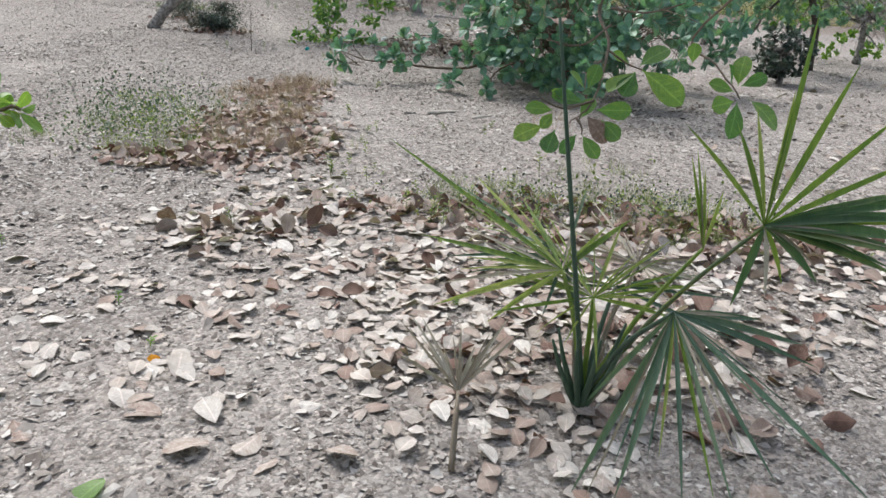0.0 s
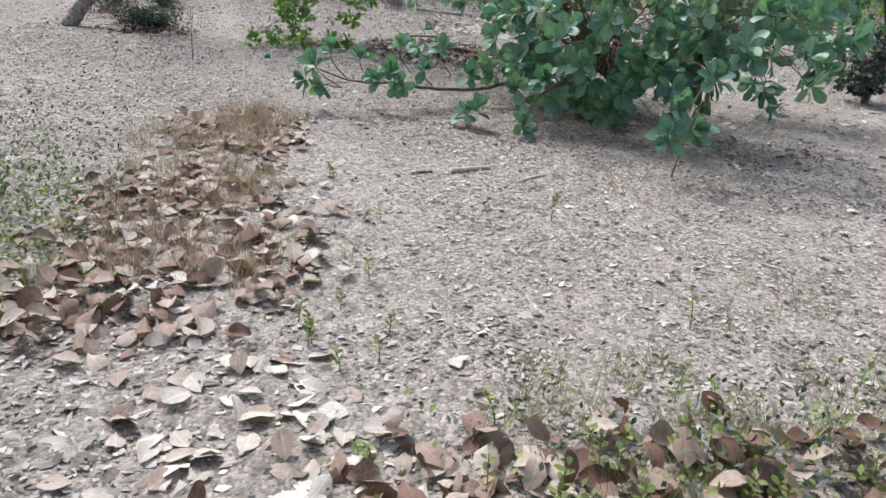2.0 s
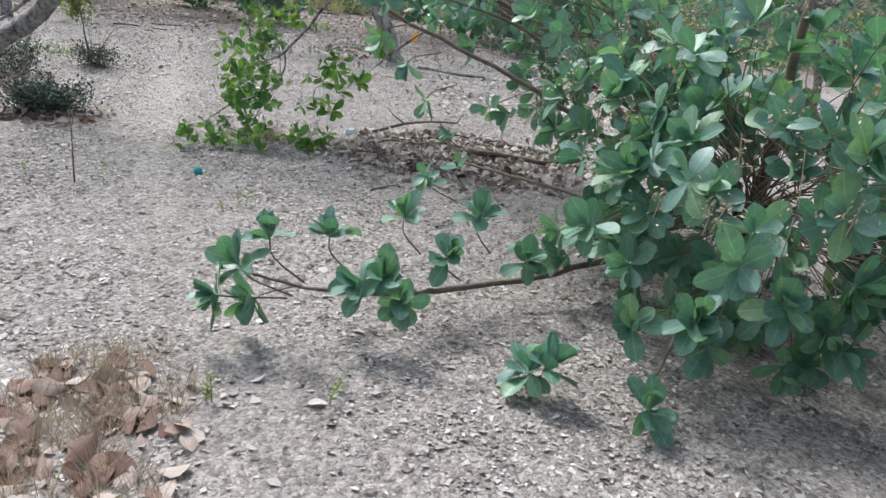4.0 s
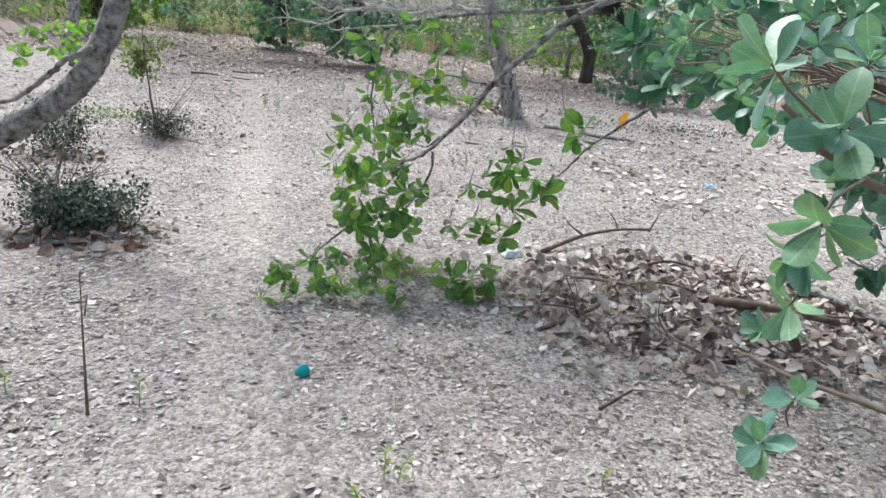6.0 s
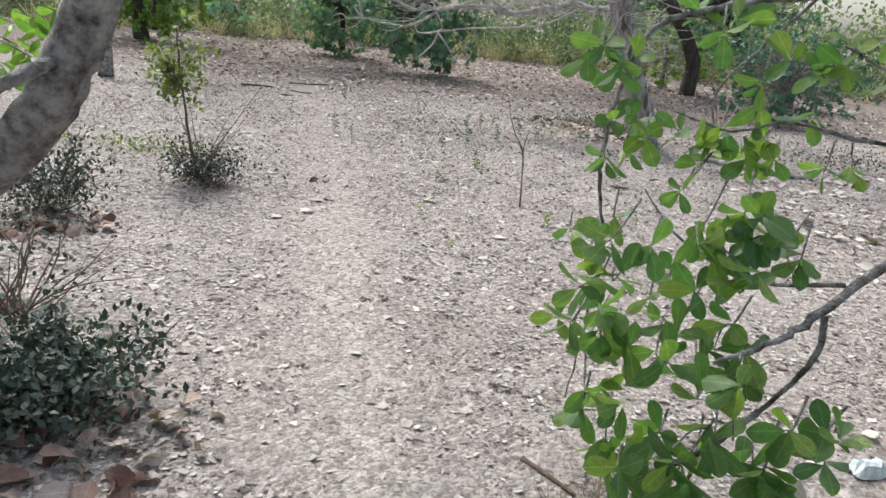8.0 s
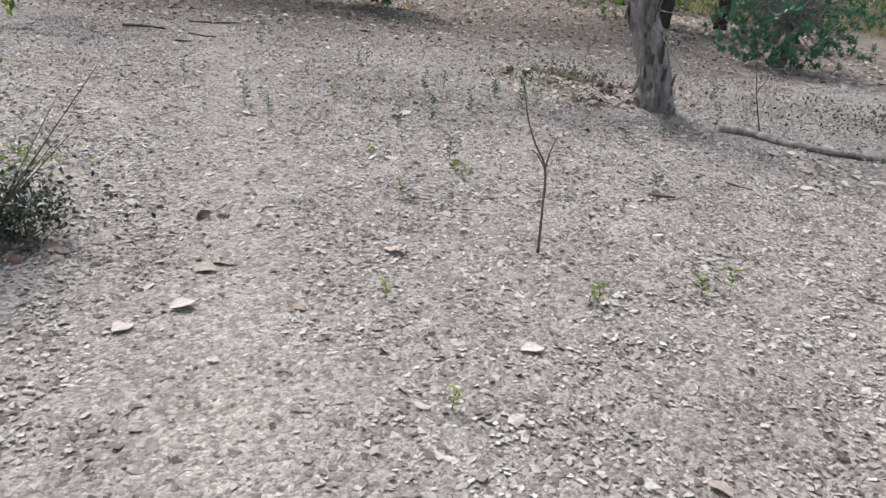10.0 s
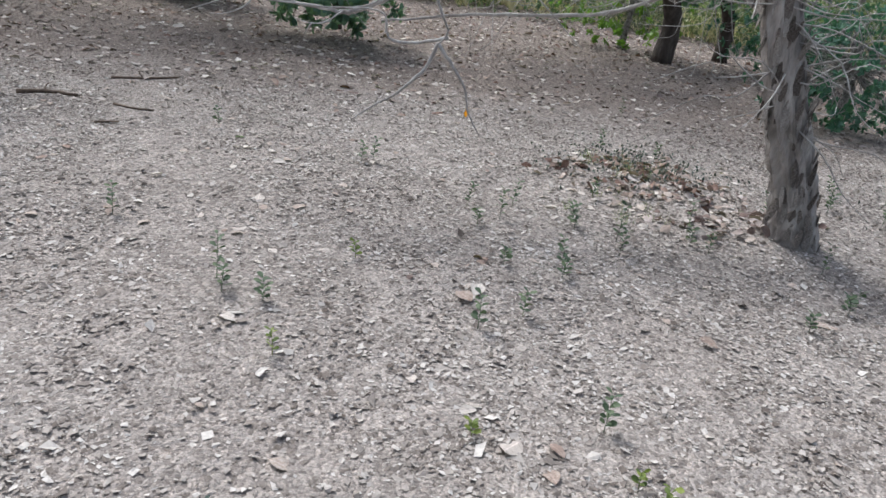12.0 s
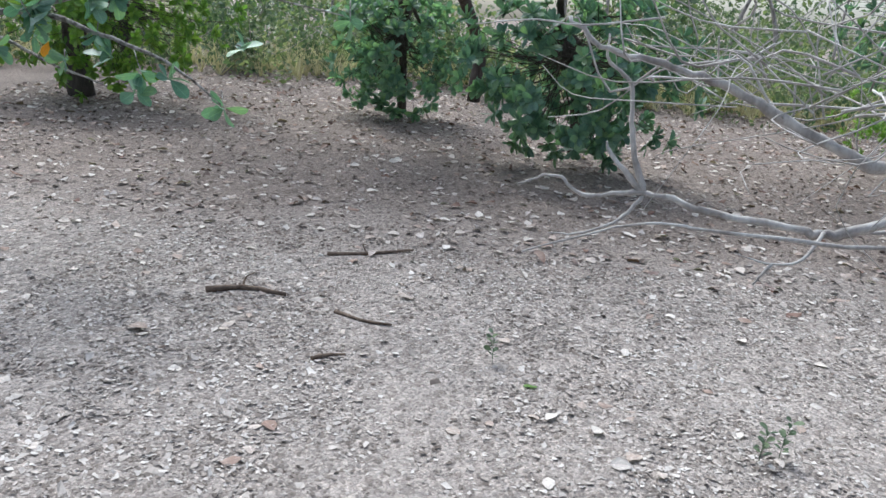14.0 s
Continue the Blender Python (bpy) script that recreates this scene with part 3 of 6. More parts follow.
    brown.append(fallen(spot(60, -3.9, 7.3, 0.5, 0.3), rng.uniform(0.08, 0.13, 60), BROWN, L2, "leaves under the shrub", 0.4, 0.02))
    rotten.append(fallen(spot(120, 0.25, 13.5, 0.75, 0.75), rng.uniform(0.06, 0.10, 120), ROTTEN, L2, "leaves on the mound", 0.4, 0.02))
    side = np.column_stack([rng.uniform(3.0, 8.5, 700), rng.uniform(-4, 18, 700)])
    pale.append(fallen(side, rng.uniform(0.07, 0.13, 700), DRY, L1, "leaves under the bushes", 0.3, 0.012))
    # strewn singly along the way
    strewn = np.column_stack([rng.uniform(-4.5, 3, 300), rng.uniform(-7.3, 17, 300)])
    pale.append(fallen(strewn, rng.uniform(0.04, 0.085, 300), DRY, L1, "leaves strewn about", 0.2, 0.008))
    near_end = np.column_stack([rng.uniform(-7.5, 0.5, 300), rng.uniform(12, 18, 300)])
    pale.append(fallen(near_end, rng.uniform(0.05, 0.10, 300), DRY, L1, "leaves strewn about", 0.1, 0.006, 20))
    one = np.array([(-1.93, 11.81), (-1.83, 11.91), (-1.84, 11.77), (-3.08, 11.39), (-1.80, 10.60), (-2.73, 10.42), (-3.12, 13.06), (-0.66, 11.39),
                    (-4.17, 17.04), (-4.22, 15.33), (-1.72, 10.35), (0.17, 11.69), (-3.03, 13.76), (-3.66, 12.45), (-3.95, 12.58), (-2.45, 8.59),
                    (-2.40, 8.67), (-2.52, 8.18), (-2.65, 7.98), (-1.77, 9.01), (-1.17, 8.12), (-5.38, 13.27), (-5.59, 14.37), (-3.04, 13.80)])
    pale.append(fallen(one, rng.uniform(0.09, 0.13, len(one)), DRY, L1, "leaves strewn about", 0.12, 0.012, len(one)))
    front = np.array([(0.43, -5.96), (0.23, -5.64), (0.40, -5.73), (-0.11, -5.53), (-0.00, -6.03), (0.62, -6.09), (0.84, -6.14), (0.96, -6.08), (2.29, -6.11), (2.33, -5.83),
                      (2.88, -5.53), (0.44, -5.15), (0.61, -5.98), (0.23, -5.82), (0.76, -6.02)])
    pale.append(fallen(front, rng.uniform(0.11, 0.14, len(front)), DRY, L1, "leaves by the path", 0.12, 0.012, len(front)))
    clump = np.array([(-2.66, 9.20), (-2.67, 9.18), (-2.64, 9.21), (-2.56, 9.89), (-2.16, 11.93), (2.59, -2.44), (2.58, -2.40)])
    brown.append(fallen(clump, rng.uniform(0.05, 0.08, len(clump)), ROTTEN, "dark curled dead leaf lying on earth", "leaves strewn about", 0.5, 0.02, len(clump)))
    bright = np.array([(0.52, 4.05), (0.39, -6.29), (0.30, -5.60), (-3.43, 14.38)])
    fallen(bright[[0, 2]], [0.045, 0.045], ORANGE, "small bright orange fallen leaf on earth", "bright fallen leaves", 0.3, 0.015, 2)
    fallen(bright[[1, 3]], [0.16, 0.07], LIME, "yellow-green fallen leaf on earth", "bright fallen leaves", 0.3, 0.015, 2)
    fallen(np.array([(-1.71, 12.25), (-1.70, 12.26)]), [0.11, 0.12], BROWN, "reddish fallen leaf lying flat on earth", "bright fallen leaves", 0.1, 0.012, 2)
    for name, Ms, mat, label in (("leaf_pile", rotten, ROTTEN, "pile of dark rotting fallen leaves under a branch"), ("leaf_drift", pale, DRY, "drift of pale dry fallen leaves"), ("brown_leaf_drift", brown, BROWN, "drift of curled red-brown fallen leaves")):
        M = np.concatenate([m for m in Ms if len(m)])
        tagged(new(name, leaf_mesh(name, [((DRIED if mat is DRY else CURLED)[i], M[i::5]) for i in range(5)], mat)), label, "fallen leaves", "", "stuff")


build_fallen_leaves()


# ---- the fan palm ----
def blade(hub, tip, width, sag=0.05, n=7):
    """One stiff folded segment of a fan."""
    hub, tip = np.array(hub, float), np.array(tip, float)
    u = np.linspace(0, 1, n)[:, None]
    line = hub + (tip - hub) * u
    line[:, 2] -= sag * (u[:, 0] ** 2)
    way = tip - hub
    side = np.cross(way, (0.25, -0.75, 0.6))
    side /= np.linalg.norm(side)
    lift = np.cross(side, way)
    lift /= np.linalg.norm(lift)
    w = width * np.array([0.25, 0.7, 1, 1, 0.85, 0.55, 0.06])[:, None]
    V = np.stack([line - side * w + lift * w * 0.5, line, line + side * w + lift * w * 0.5], 1).reshape(-1, 3)
    F = [(3 * i + s, 3 * i + s + 1, 3 * i + s + 4, 3 * i + s + 3) for i in range(n - 1) for s in (0, 1)]
    return V, np.array(F)


def frond(palm, root, hub, tips, width, mat, sag=0.05, stalk=True, label="", withered=True):
    base = np.array(palm.location)
    if stalk:
        r, h = np.array(root, float), np.array(hub, float)
        mid = (r + h) / 2 + np.array([0, 0, 0.05])
        f = part("frond", quad_mesh("frond", *tube(spline([r, mid, h], 5) - base, 0.011, 0.006, 6, 0.04), mat), palm, label)
    else:
        f = palm
    q = random.Random(len(tips) * 31 + int(width * 9000))
    tips = [np.array(t, float) for t in tips]
    for t in tips:
        part("blade", quad_mesh("blade", *[a if i else a - base for i, a in enumerate(blade(hub, t, width * q.uniform(0.55, 0.85), sag + q.uniform(0, 0.03)))], mat), f)
    # thin withered and split segments between the broad ones
    hub = np.array(hub, float)
    for a, b in zip(tips, tips[1:]):
        if not withered or np.linalg.norm(a - b) > 0.62:
            continue
        for u in (0.3, 0.68):
            t = a + (b - a) * (u + q.uniform(-0.12, 0.12)) + np.array([q.gauss(0, 0.02), q.gauss(0, 0.02), q.gauss(0, 0.02)])
            t = hub + (t - hub) * q.uniform(0.6, 1.0)
            m = q.choice((mat, mat, PALMDRY, PALMLIT if mat is not PALMDRY else mat))
            part("blade", quad_mesh("blade", *[v if i else v - base for i, v in enumerate(blade(hub, t, width * q.uniform(0.22, 0.5), sag + q.uniform(0, 0.05)))], m), f)
    return f


def build_palm():
    root = (1.81, -5.76, float(height(1.81, -5.76)))
    palm = tagged(new("fan_palm"), "young green fan palm with stiff split fronds in leaf litter", "palm")
    palm.location = root
    crown = (1.81, -5.76, 0.06)
    base = np.array(root)
    for i in range(9):
        a = i * 2.4
        end = base + np.array([0.13 * math.cos(a), 0.10 * math.sin(a), 0.24 + 0.05 * (i % 3)])
        piece = tube(spline([base, (base + end) / 2 + np.array([0.02 * math.cos(a), 0.02 * math.sin(a), 0.02]), end], 4) - base, 0.015, 0.004, 6, 0.1)
        part("sheath", quad_mesh("sheath", *piece, PALMDRY if i % 3 == 0 else PALM), palm, "fibrous brown leaf base" if i % 3 == 0 else "")
    part("spear", quad_mesh("spear", *tube(spline([crown, (1.76, -5.75, 0.36), (1.66, -5.70, 0.94), (1.60, -5.65, 1.30)], 6) - base, 0.011, 0.005, 6, 0.03), PALM), palm, "long unopened green spear leaf")
    part("spear_tip", quad_mesh("spear_tip", *[a if i else a @ np.diag((0.09, 0.09, 0.09)) + (np.array((1.60, -5.65, 1.28)) - base) for i, a in enumerate(DRIED[2])], BROWN), palm, "dry brown leaf caught on the spear")
    h1 = (2.23, -5.92, 0.77)
    # one frond in two colours: brighter upper half, darker lower half paint the backlight
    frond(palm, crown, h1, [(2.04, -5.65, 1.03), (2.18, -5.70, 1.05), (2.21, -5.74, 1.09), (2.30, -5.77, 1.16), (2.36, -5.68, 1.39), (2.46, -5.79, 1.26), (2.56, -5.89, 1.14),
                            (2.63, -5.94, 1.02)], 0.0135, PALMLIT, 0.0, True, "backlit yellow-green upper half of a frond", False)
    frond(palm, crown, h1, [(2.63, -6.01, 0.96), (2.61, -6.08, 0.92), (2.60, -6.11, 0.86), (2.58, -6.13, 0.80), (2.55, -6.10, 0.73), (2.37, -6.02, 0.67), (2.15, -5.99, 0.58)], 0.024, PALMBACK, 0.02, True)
    h2 = (1.93, -6.15, 0.58)
    frond(palm, crown, h2, [(1.64, -6.48, 0.25), (1.72, -6.57, 0.31), (1.87, -6.60, 0.31), (2.00, -6.58, 0.30), (2.12, -6.52, 0.33), (2.30, -6.63, 0.37), (2.36, -6.15, 0.46),
                            (2.37, -6.04, 0.47), (2.26, -5.97, 0.50), (1.72, -6.19, 0.33)], 0.0135, PALM, 0.0)
    h3 = (1.72, -5.60, 0.46)
    frond(palm, crown, h3, [(1.07, -5.13, 0.80), (1.22, -5.37, 0.48), (1.28, -5.64, 0.34), (1.42, -5.19, 0.67), (1.46, -5.75, 0.34), (1.61, -5.22, 0.60), (2.03, -5.24, 0.57), (1.91, -5.35, 0.55)], 0.014, PALMLIT, 0.0, True, "bright yellow-green frond")
    h4 = (1.93, -5.53, 0.38)
    frond(palm, crown, h4, [(1.49, -5.39, 0.44), (1.55, -5.52, 0.37), (2.29, -5.41, 0.42), (2.34, -5.54, 0.38), (2.17, -5.28, 0.47), (1.78, -5.28, 0.47), (2.29, -5.77, 0.32)], 0.011, PALM, 0.0, True)
    h5 = (2.20, -5.57, 0.56)
    frond(palm, crown, h5, [(2.20, -5.34, 0.88), (2.23, -5.37, 0.81), (2.26, -5.50, 0.76), (2.18, -5.35, 0.85)], 0.009, PALMLIT, 0.0, True, "bright yellow-green frond")
    h6 = (2.02, -5.45, 0.44)
    frond(palm, crown, h6, [(1.69, -5.20, 0.53), (1.78, -5.39, 0.46), (1.90, -5.12, 0.59), (2.12, -5.26, 0.53), (2.25, -5.39, 0.47), (2.28, -5.52, 0.42), (2.13, -5.64, 0.37), (1.65, -5.63, 0.38)], 0.010, PALMDRY, 0.0, True, "withered frond")
    h7 = (1.74, -5.49, 0.47)
    frond(palm, crown, h7, [(1.33, -5.15, 0.63), (1.32, -5.39, 0.43), (1.40, -5.51, 0.40), (1.53, -5.26, 0.49), (1.64, -5.75, 0.35), (1.86, -5.16, 0.64)], 0.010, PALM, 0.0, True)
    h8 = (1.82, -5.68, 0.40)
    frond(palm, crown, h8, [(1.44, -5.36, 0.52), (1.50, -5.50, 0.42), (1.56, -5.22, 0.61), (1.70, -5.24, 0.56), (1.98, -5.30, 0.56), (2.16, -5.37, 0.53), (2.24, -5.52, 0.41), (2.11, -5.75, 0.38), (1.47, -5.74, 0.36), (1.79, -5.98, 0.30)], 0.009, PALMLIT, 0.0, True, "bright yellow-green frond")
    # the withered frond in front
    dry = tagged(new("dry_palm_frond"), "withered straw-coloured palm frond standing in litter", "palm frond")
    foot = (1.36, -6.13)
    dry.location = (*foot, 0.0)
    hub = (1.37, -5.97, 0.18)
    frond(dry, (*foot, 0.0), hub, [(1.17, -5.84, 0.36), (1.20, -5.83, 0.40), (1.24, -5.83, 0.39), (1.29, -5.86, 0.32), (1.37, -5.84, 0.36), (1.42, -5.86, 0.31), (1.49, -5.85, 0.35), (1.53, -5.79, 0.37),
                                   (1.57, -5.85, 0.36), (1.17, -5.97, 0.31)], 0.008, PALMDRY, 0.0)


build_palm()


# ---- leafy bushes ----
def bush_fill(plant, centre, radii, count, root, lowest=0.08, size=0.12, leaves=7, seed=1, r0=0.007, shell=0.55):
    """Twigs from inside a bush's outline to clusters of leaves spread over it."""
    r = np.random.default_rng(seed)
    c, rad, root = np.array(centre, float), np.array(radii, float), np.array(root, float)
    for i in range(count):
        d = r.normal(size=3)
        d /= np.linalg.norm(d)
        p = c + d * rad * r.uniform(shell, 1.05)
        p[2] = max(p[2], lowest + r.uniform(0, 0.12))
        inner = c + (p - c) * 0.35 + r.normal(size=3) * rad * 0.08
        start = root + (c - root) * r.uniform(0.35, 0.8)
        way = (p - inner) / np.linalg.norm(p - inner) + np.array([0, 0, 0.35])
        if i % 2 == 0:
            plant.twig([start, (start + inner) / 2 + r.normal(size=3) * 0.06, inner, p], r0, 0.003)
        else:
            plant.twig([inner, (inner + p) / 2 + r.normal(size=3) * 0.05, p], r0 * 0.6, 0.003)
        plant.rosette(p, way, leaves + int(r.integers(-2, 3)), size)


def build_big_bush():
    root = np.array((3.0, 2.5, 0.0))
    b = Plant("cashew_bush", "spreading bush with rosettes of leathery rounded green leaves", "bush", root, TWIG, GREEN)
    b.limb([root, (2.95, 2.3, 0.5), (2.8, 2.0, 1.1), (2.7, 1.8, 1.7)], 0.06, 0.02, "trunk", 10, "grey-brown main stem")
    limb1 = [root + (0, 0, 0.08), (2.1, 1.95, 0.22), (1.45, 1.65, 0.15), (0.98, 1.3, 0.2), (0.75, 1.08, 0.26), (0.42, 1.08, 0.25), (0.14, 1.0, 0.34)]
    b.limb(limb1, 0.022, 0.006)
    b.limb([root + (0, 0, 0.1), (2.3, 1.2, 0.35), (1.95, 0.75, 0.3), (1.8, 0.55, 0.15)], 0.022, 0.006)
    b.limb([root + (0, 0, 0.2), (2.2, 2.4, 0.7), (1.4, 2.5, 1.1), (0.75, 2.4, 1.35), (0.5, 2.3, 1.5)], 0.022, 0.006)
    b.limb([root + (0, 0, 0.2), (3.1, 1.0, 0.6), (2.9, -0.2, 0.7), (2.7, -0.5, 0.45)], 0.012, 0.004)
    b.limb([root + (0, 0, 0.2), (2.2, 2.9, 0.9), (1.5, 3.0, 1.35), (0.95, 2.85, 1.5)], 0.02, 0.006)
    b.limb([root + (0, 0, 0.05), (2.1, 3.1, 0.25), (1.4, 3.5, 0.3), (1.15, 3.8, 0.3)], 0.018, 0.006)
    b.limb([(2.7, -0.45, 0.0), (2.72, -0.47, 0.2), (2.78, -0.5, 0.5)], 0.007, 0.005)
    tips = [((0.10, 1.0, 0.38), (-0.5, -0.3, 0.8)), ((0.02, 0.92, 0.26), (-0.8, -0.4, 0.2)), ((0.22, 1.05, 0.50), (-0.2, 0, 1)), ((0.16, 1.02, 0.20), (-0.4, -0.4, -0.2)), ((0.45, 1.37, 0.42), (-0.1, 0, 1)),
            ((0.72, 1.02, 0.36), (0, -0.5, 0.7)), ((0.80, 1.0, 0.26), (0.1, -0.8, 0.1)), ((0.62, 1.05, 0.3), (-0.5, -0.5, 0.3)), ((0.80, 1.45, 0.52), (0, -0.2, 1)), ((1.02, 1.35, 0.36), (0, -0.5, 0.8)),
            ((1.18, 1.6, 0.50), (0, -0.2, 1)), ((1.44, 1.55, 0.30), (0, -0.6, 0.6)), ((1.35, 0.72, 0.12), (-0.2, -0.2, 0.9)), ((1.42, 0.7, 0.16), (0.3, 0, 0.9)),
            ((1.8, 0.5, 0.1), (0, -0.6, 0.5)), ((1.75, 0.75, 0.35), (-0.2, -0.7, 0.5)), ((1.95, 0.6, 0.45), (-0.2, -0.7, 0.6)), ((2.2, 0.45, 0.6), (-0.2, -0.8, 0.6)),
            ((0.45, 2.28, 1.58), (-0.6, -0.3, 0.5)), ((0.60, 2.22, 1.27), (-0.3, -0.4, -0.5)), ((0.60, 2.24, 1.47), (-0.4, -0.6, 0.3)), ((0.75, 2.3, 1.62), (0, -0.3, 0.9)), ((0.9, 2.8, 1.6), (-0.2, -0.3, 0.8)),
            ((0.75, 2.6, 1.1), (-0.5, -0.2, -0.5)), ((0.9, 2.9, 0.85), (-0.4, -0.2, -0.6)), ((0.95, 2.95, 0.35), (-0.3, -0.5, 0.6)), ((1.13, 3.55, 0.5), (-0.5, 0, 0.5)), ((1.0, 3.1, 0.25), (-0.4, -0.5, 0.6)), ((1.2, 3.3, 0.35), (0, -0.4, 0.9)),
            ((2.65, -0.5, 0.5), (0, -0.5, 0.7)), ((2.8, -0.45, 0.35), (0.2, -0.6, 0.4)), ((2.6, -0.5, 0.3), (-0.4, -0.5, 0.2)), ((2.85, -0.5, 0.7), (0.1, -0.4, 0.9))]
    for i, (p, w) in enumerate(tips):
        p = np.array(p)
        b.twig([p - np.array(w) * 0.22 + np.array([0.1, 0.1, -0.03]), p - np.array(w) * 0.1, p], 0.005, 0.003)
        b.rosette(p, w, 7 if p[1] > 2.2 else 12, 0.13 if p[1] > 2.2 else 0.15, 1.0, 0.5 if p[1] > 2.2 else 0.25)
    bush_fill(b, (2.55, 1.55, 0.75), (1.15, 1.35, 0.85), 215, root, 0.08, 0.155, 9, 3)
    bush_fill(b, (3.35, 0.5, 0.95), (0.8, 0.85, 0.6), 62, root, 0.32, 0.155, 9, 4)
    bush_fill(b, (4.4, 2.0, 1.0), (0.85, 0.85, 0.7), 60, root, 0.25, 0.155, 9, 13)
    bush_fill(b, (2.2, 3.0, 1.35), (1.15, 1.0, 0.75), 100, root, 0.3, 0.14, 7, 5)
    bush_fill(b, (1.25, 3.9, 1.55), (0.65, 0.8, 0.3), 50, (2.2, 3.2, 1.2), 1.1, 0.10, 6, 6)
    ob = b.finish(290, (1.2, 1.5))
    # buff flower panicles above the leaves
    q = np.random.default_rng(17)
    bits = []
    for i in range(70):
        d = q.normal(size=3)
        d[2] = abs(d[2])
        p = np.array((2.5, 1.5, 0.85)) + d / np.linalg.norm(d) * (1.15, 1.45, 0.75)
        e = p + q.normal(size=3) * 0.03 + (0, -0.04, 0.14)
        bits.append(tube(spline([p, e], 3) - root, 0.003, 0.0015, 4))
        n = 26
        pts = p + (e - p) * q.uniform(0.3, 1.1, (n, 1)) + q.normal(size=(n, 3)) * 0.03 - root
        bits.append(scattered(SMALL, frames_for(pts, q.normal(size=(n, 3)), q.uniform(0.012, 0.024, n))))
    part("blossom", quad_mesh("blossom", *joined(bits), STRAW), ob, "dry buff flower sprays", "stuff")


def build_hanging_tree():
    root = np.array((3.4, 5.6, 0.0))
    b = Plant("cashew_tree", "small tree with a drooping limb of rounded green leaves", "tree", root, SMOOTHBARK, GREENLIT)
    b.limb([root, (3.2, 5.5, 0.8), (2.7, 5.3, 1.5), (2.3, 5.2, 1.95)], 0.09, 0.05, "trunk", 12, "mottled grey leaning trunk")
    b.limb([(2.3, 5.2, 1.95), (1.4, 5.1, 2.0), (0.54, 5.05, 1.73), (0.10, 5.05, 1.38), (-0.16, 5.05, 1.05), (-0.36, 5.03, 0.82), (-0.46, 4.97, 0.77), (-0.60, 4.95, 0.70)], 0.026, 0.005)
    b.limb([(-0.33, 5.05, 0.82), (-0.33, 5.05, 0.70), (-0.40, 5.08, 0.55), (-0.52, 5.1, 0.36), (-0.60, 5.05, 0.2)], 0.009, 0.004)
    b.limb([(-0.42, 5.08, 0.52), (-0.58, 5.0, 0.42), (-0.78, 4.9, 0.35), (-0.95, 4.7, 0.22), (-1.08, 4.5, 0.16)], 0.010, 0.004)
    b.limb([(-0.30, 5.06, 0.90), (-0.40, 5.4, 0.78), (-0.55, 5.7, 0.80), (-0.66, 5.85, 0.92)], 0.007, 0.003)
    b.limb([(1.3, 5.12, 1.99), (0.5, 5.6, 1.72), (-0.2, 5.9, 1.60), (-0.52, 5.9, 1.53), (-0.71, 5.9, 1.45), (-0.79, 5.9, 1.25), (-0.82, 5.9, 0.98), (-0.77, 5.88, 0.72), (-0.80, 5.75, 0.45), (-0.85, 5.6, 0.22)], 0.016, 0.003)
    b.limb([(2.0, 5.18, 1.98), (1.6, 5.4, 1.62), (1.20, 5.45, 1.36), (0.94, 5.4, 1.14), (0.67, 5.35, 0.94), (0.52, 5.25, 0.80), (0.36, 5.1, 0.68)], 0.018, 0.004)
    b.limb([(-0.2, 5.92, 1.60), (-0.3, 6.0, 1.45), (-0.45, 6.0, 1.25), (-0.40, 6.0, 1.05)], 0.006, 0.003)
    low = [(-1.15, 4.45, 0.05), (-1.06, 4.50, 0.16), (-0.95, 4.70, 0.20), (-0.78, 4.60, 0.15), (-0.64, 4.60, 0.10), (-0.48, 4.60, 0.13), (-0.43, 4.50, 0.04), (-0.89, 4.60, 0.10), (-0.99, 4.50, 0.06), (-0.60, 4.80, 0.17)]
    foot = [(-0.79, 4.85, 0.45), (-0.68, 4.85, 0.52), (-0.63, 4.90, 0.65), (-0.55, 4.85, 0.56), (-0.49, 4.80, 0.51), (-0.61, 4.80, 0.48), (-0.69, 5.00, 0.67), (-0.56, 4.90, 0.74), (-0.46, 4.80, 0.63), (-0.36, 4.80, 0.64), (-0.85, 5.10, 0.50), (-0.81, 5.00, 0.49), (-0.76, 5.10, 0.55)]
    column = [(-0.90, 5.70, 0.78), (-0.81, 5.70, 0.75), (-0.91, 5.60, 0.51), (-0.80, 5.70, 0.61), (-0.82, 5.60, 0.44), (-0.75, 5.80, 0.81), (-0.79, 5.60, 0.56), (-0.76, 5.50, 0.50), (-0.63, 5.60, 0.61)]
    mid = [(-0.61, 5.25, 0.96), (-0.52, 5.20, 1.00), (-0.58, 5.20, 0.90), (-0.61, 5.20, 0.80), (-0.50, 5.20, 0.83), (-0.63, 5.40, 0.78)]
    high = [(-0.89, 5.90, 1.41), (-0.80, 5.90, 1.35), (-0.91, 5.90, 1.33), (-0.58, 5.90, 1.52), (-0.48, 5.90, 1.47), (-0.60, 5.80, 1.14), (-0.49, 5.80, 1.08), (-0.36, 5.80, 1.07), (-0.73, 5.90, 1.04), (-0.79, 5.90, 1.14), (-0.71, 5.90, 1.14), (-0.56, 5.80, 0.93)]
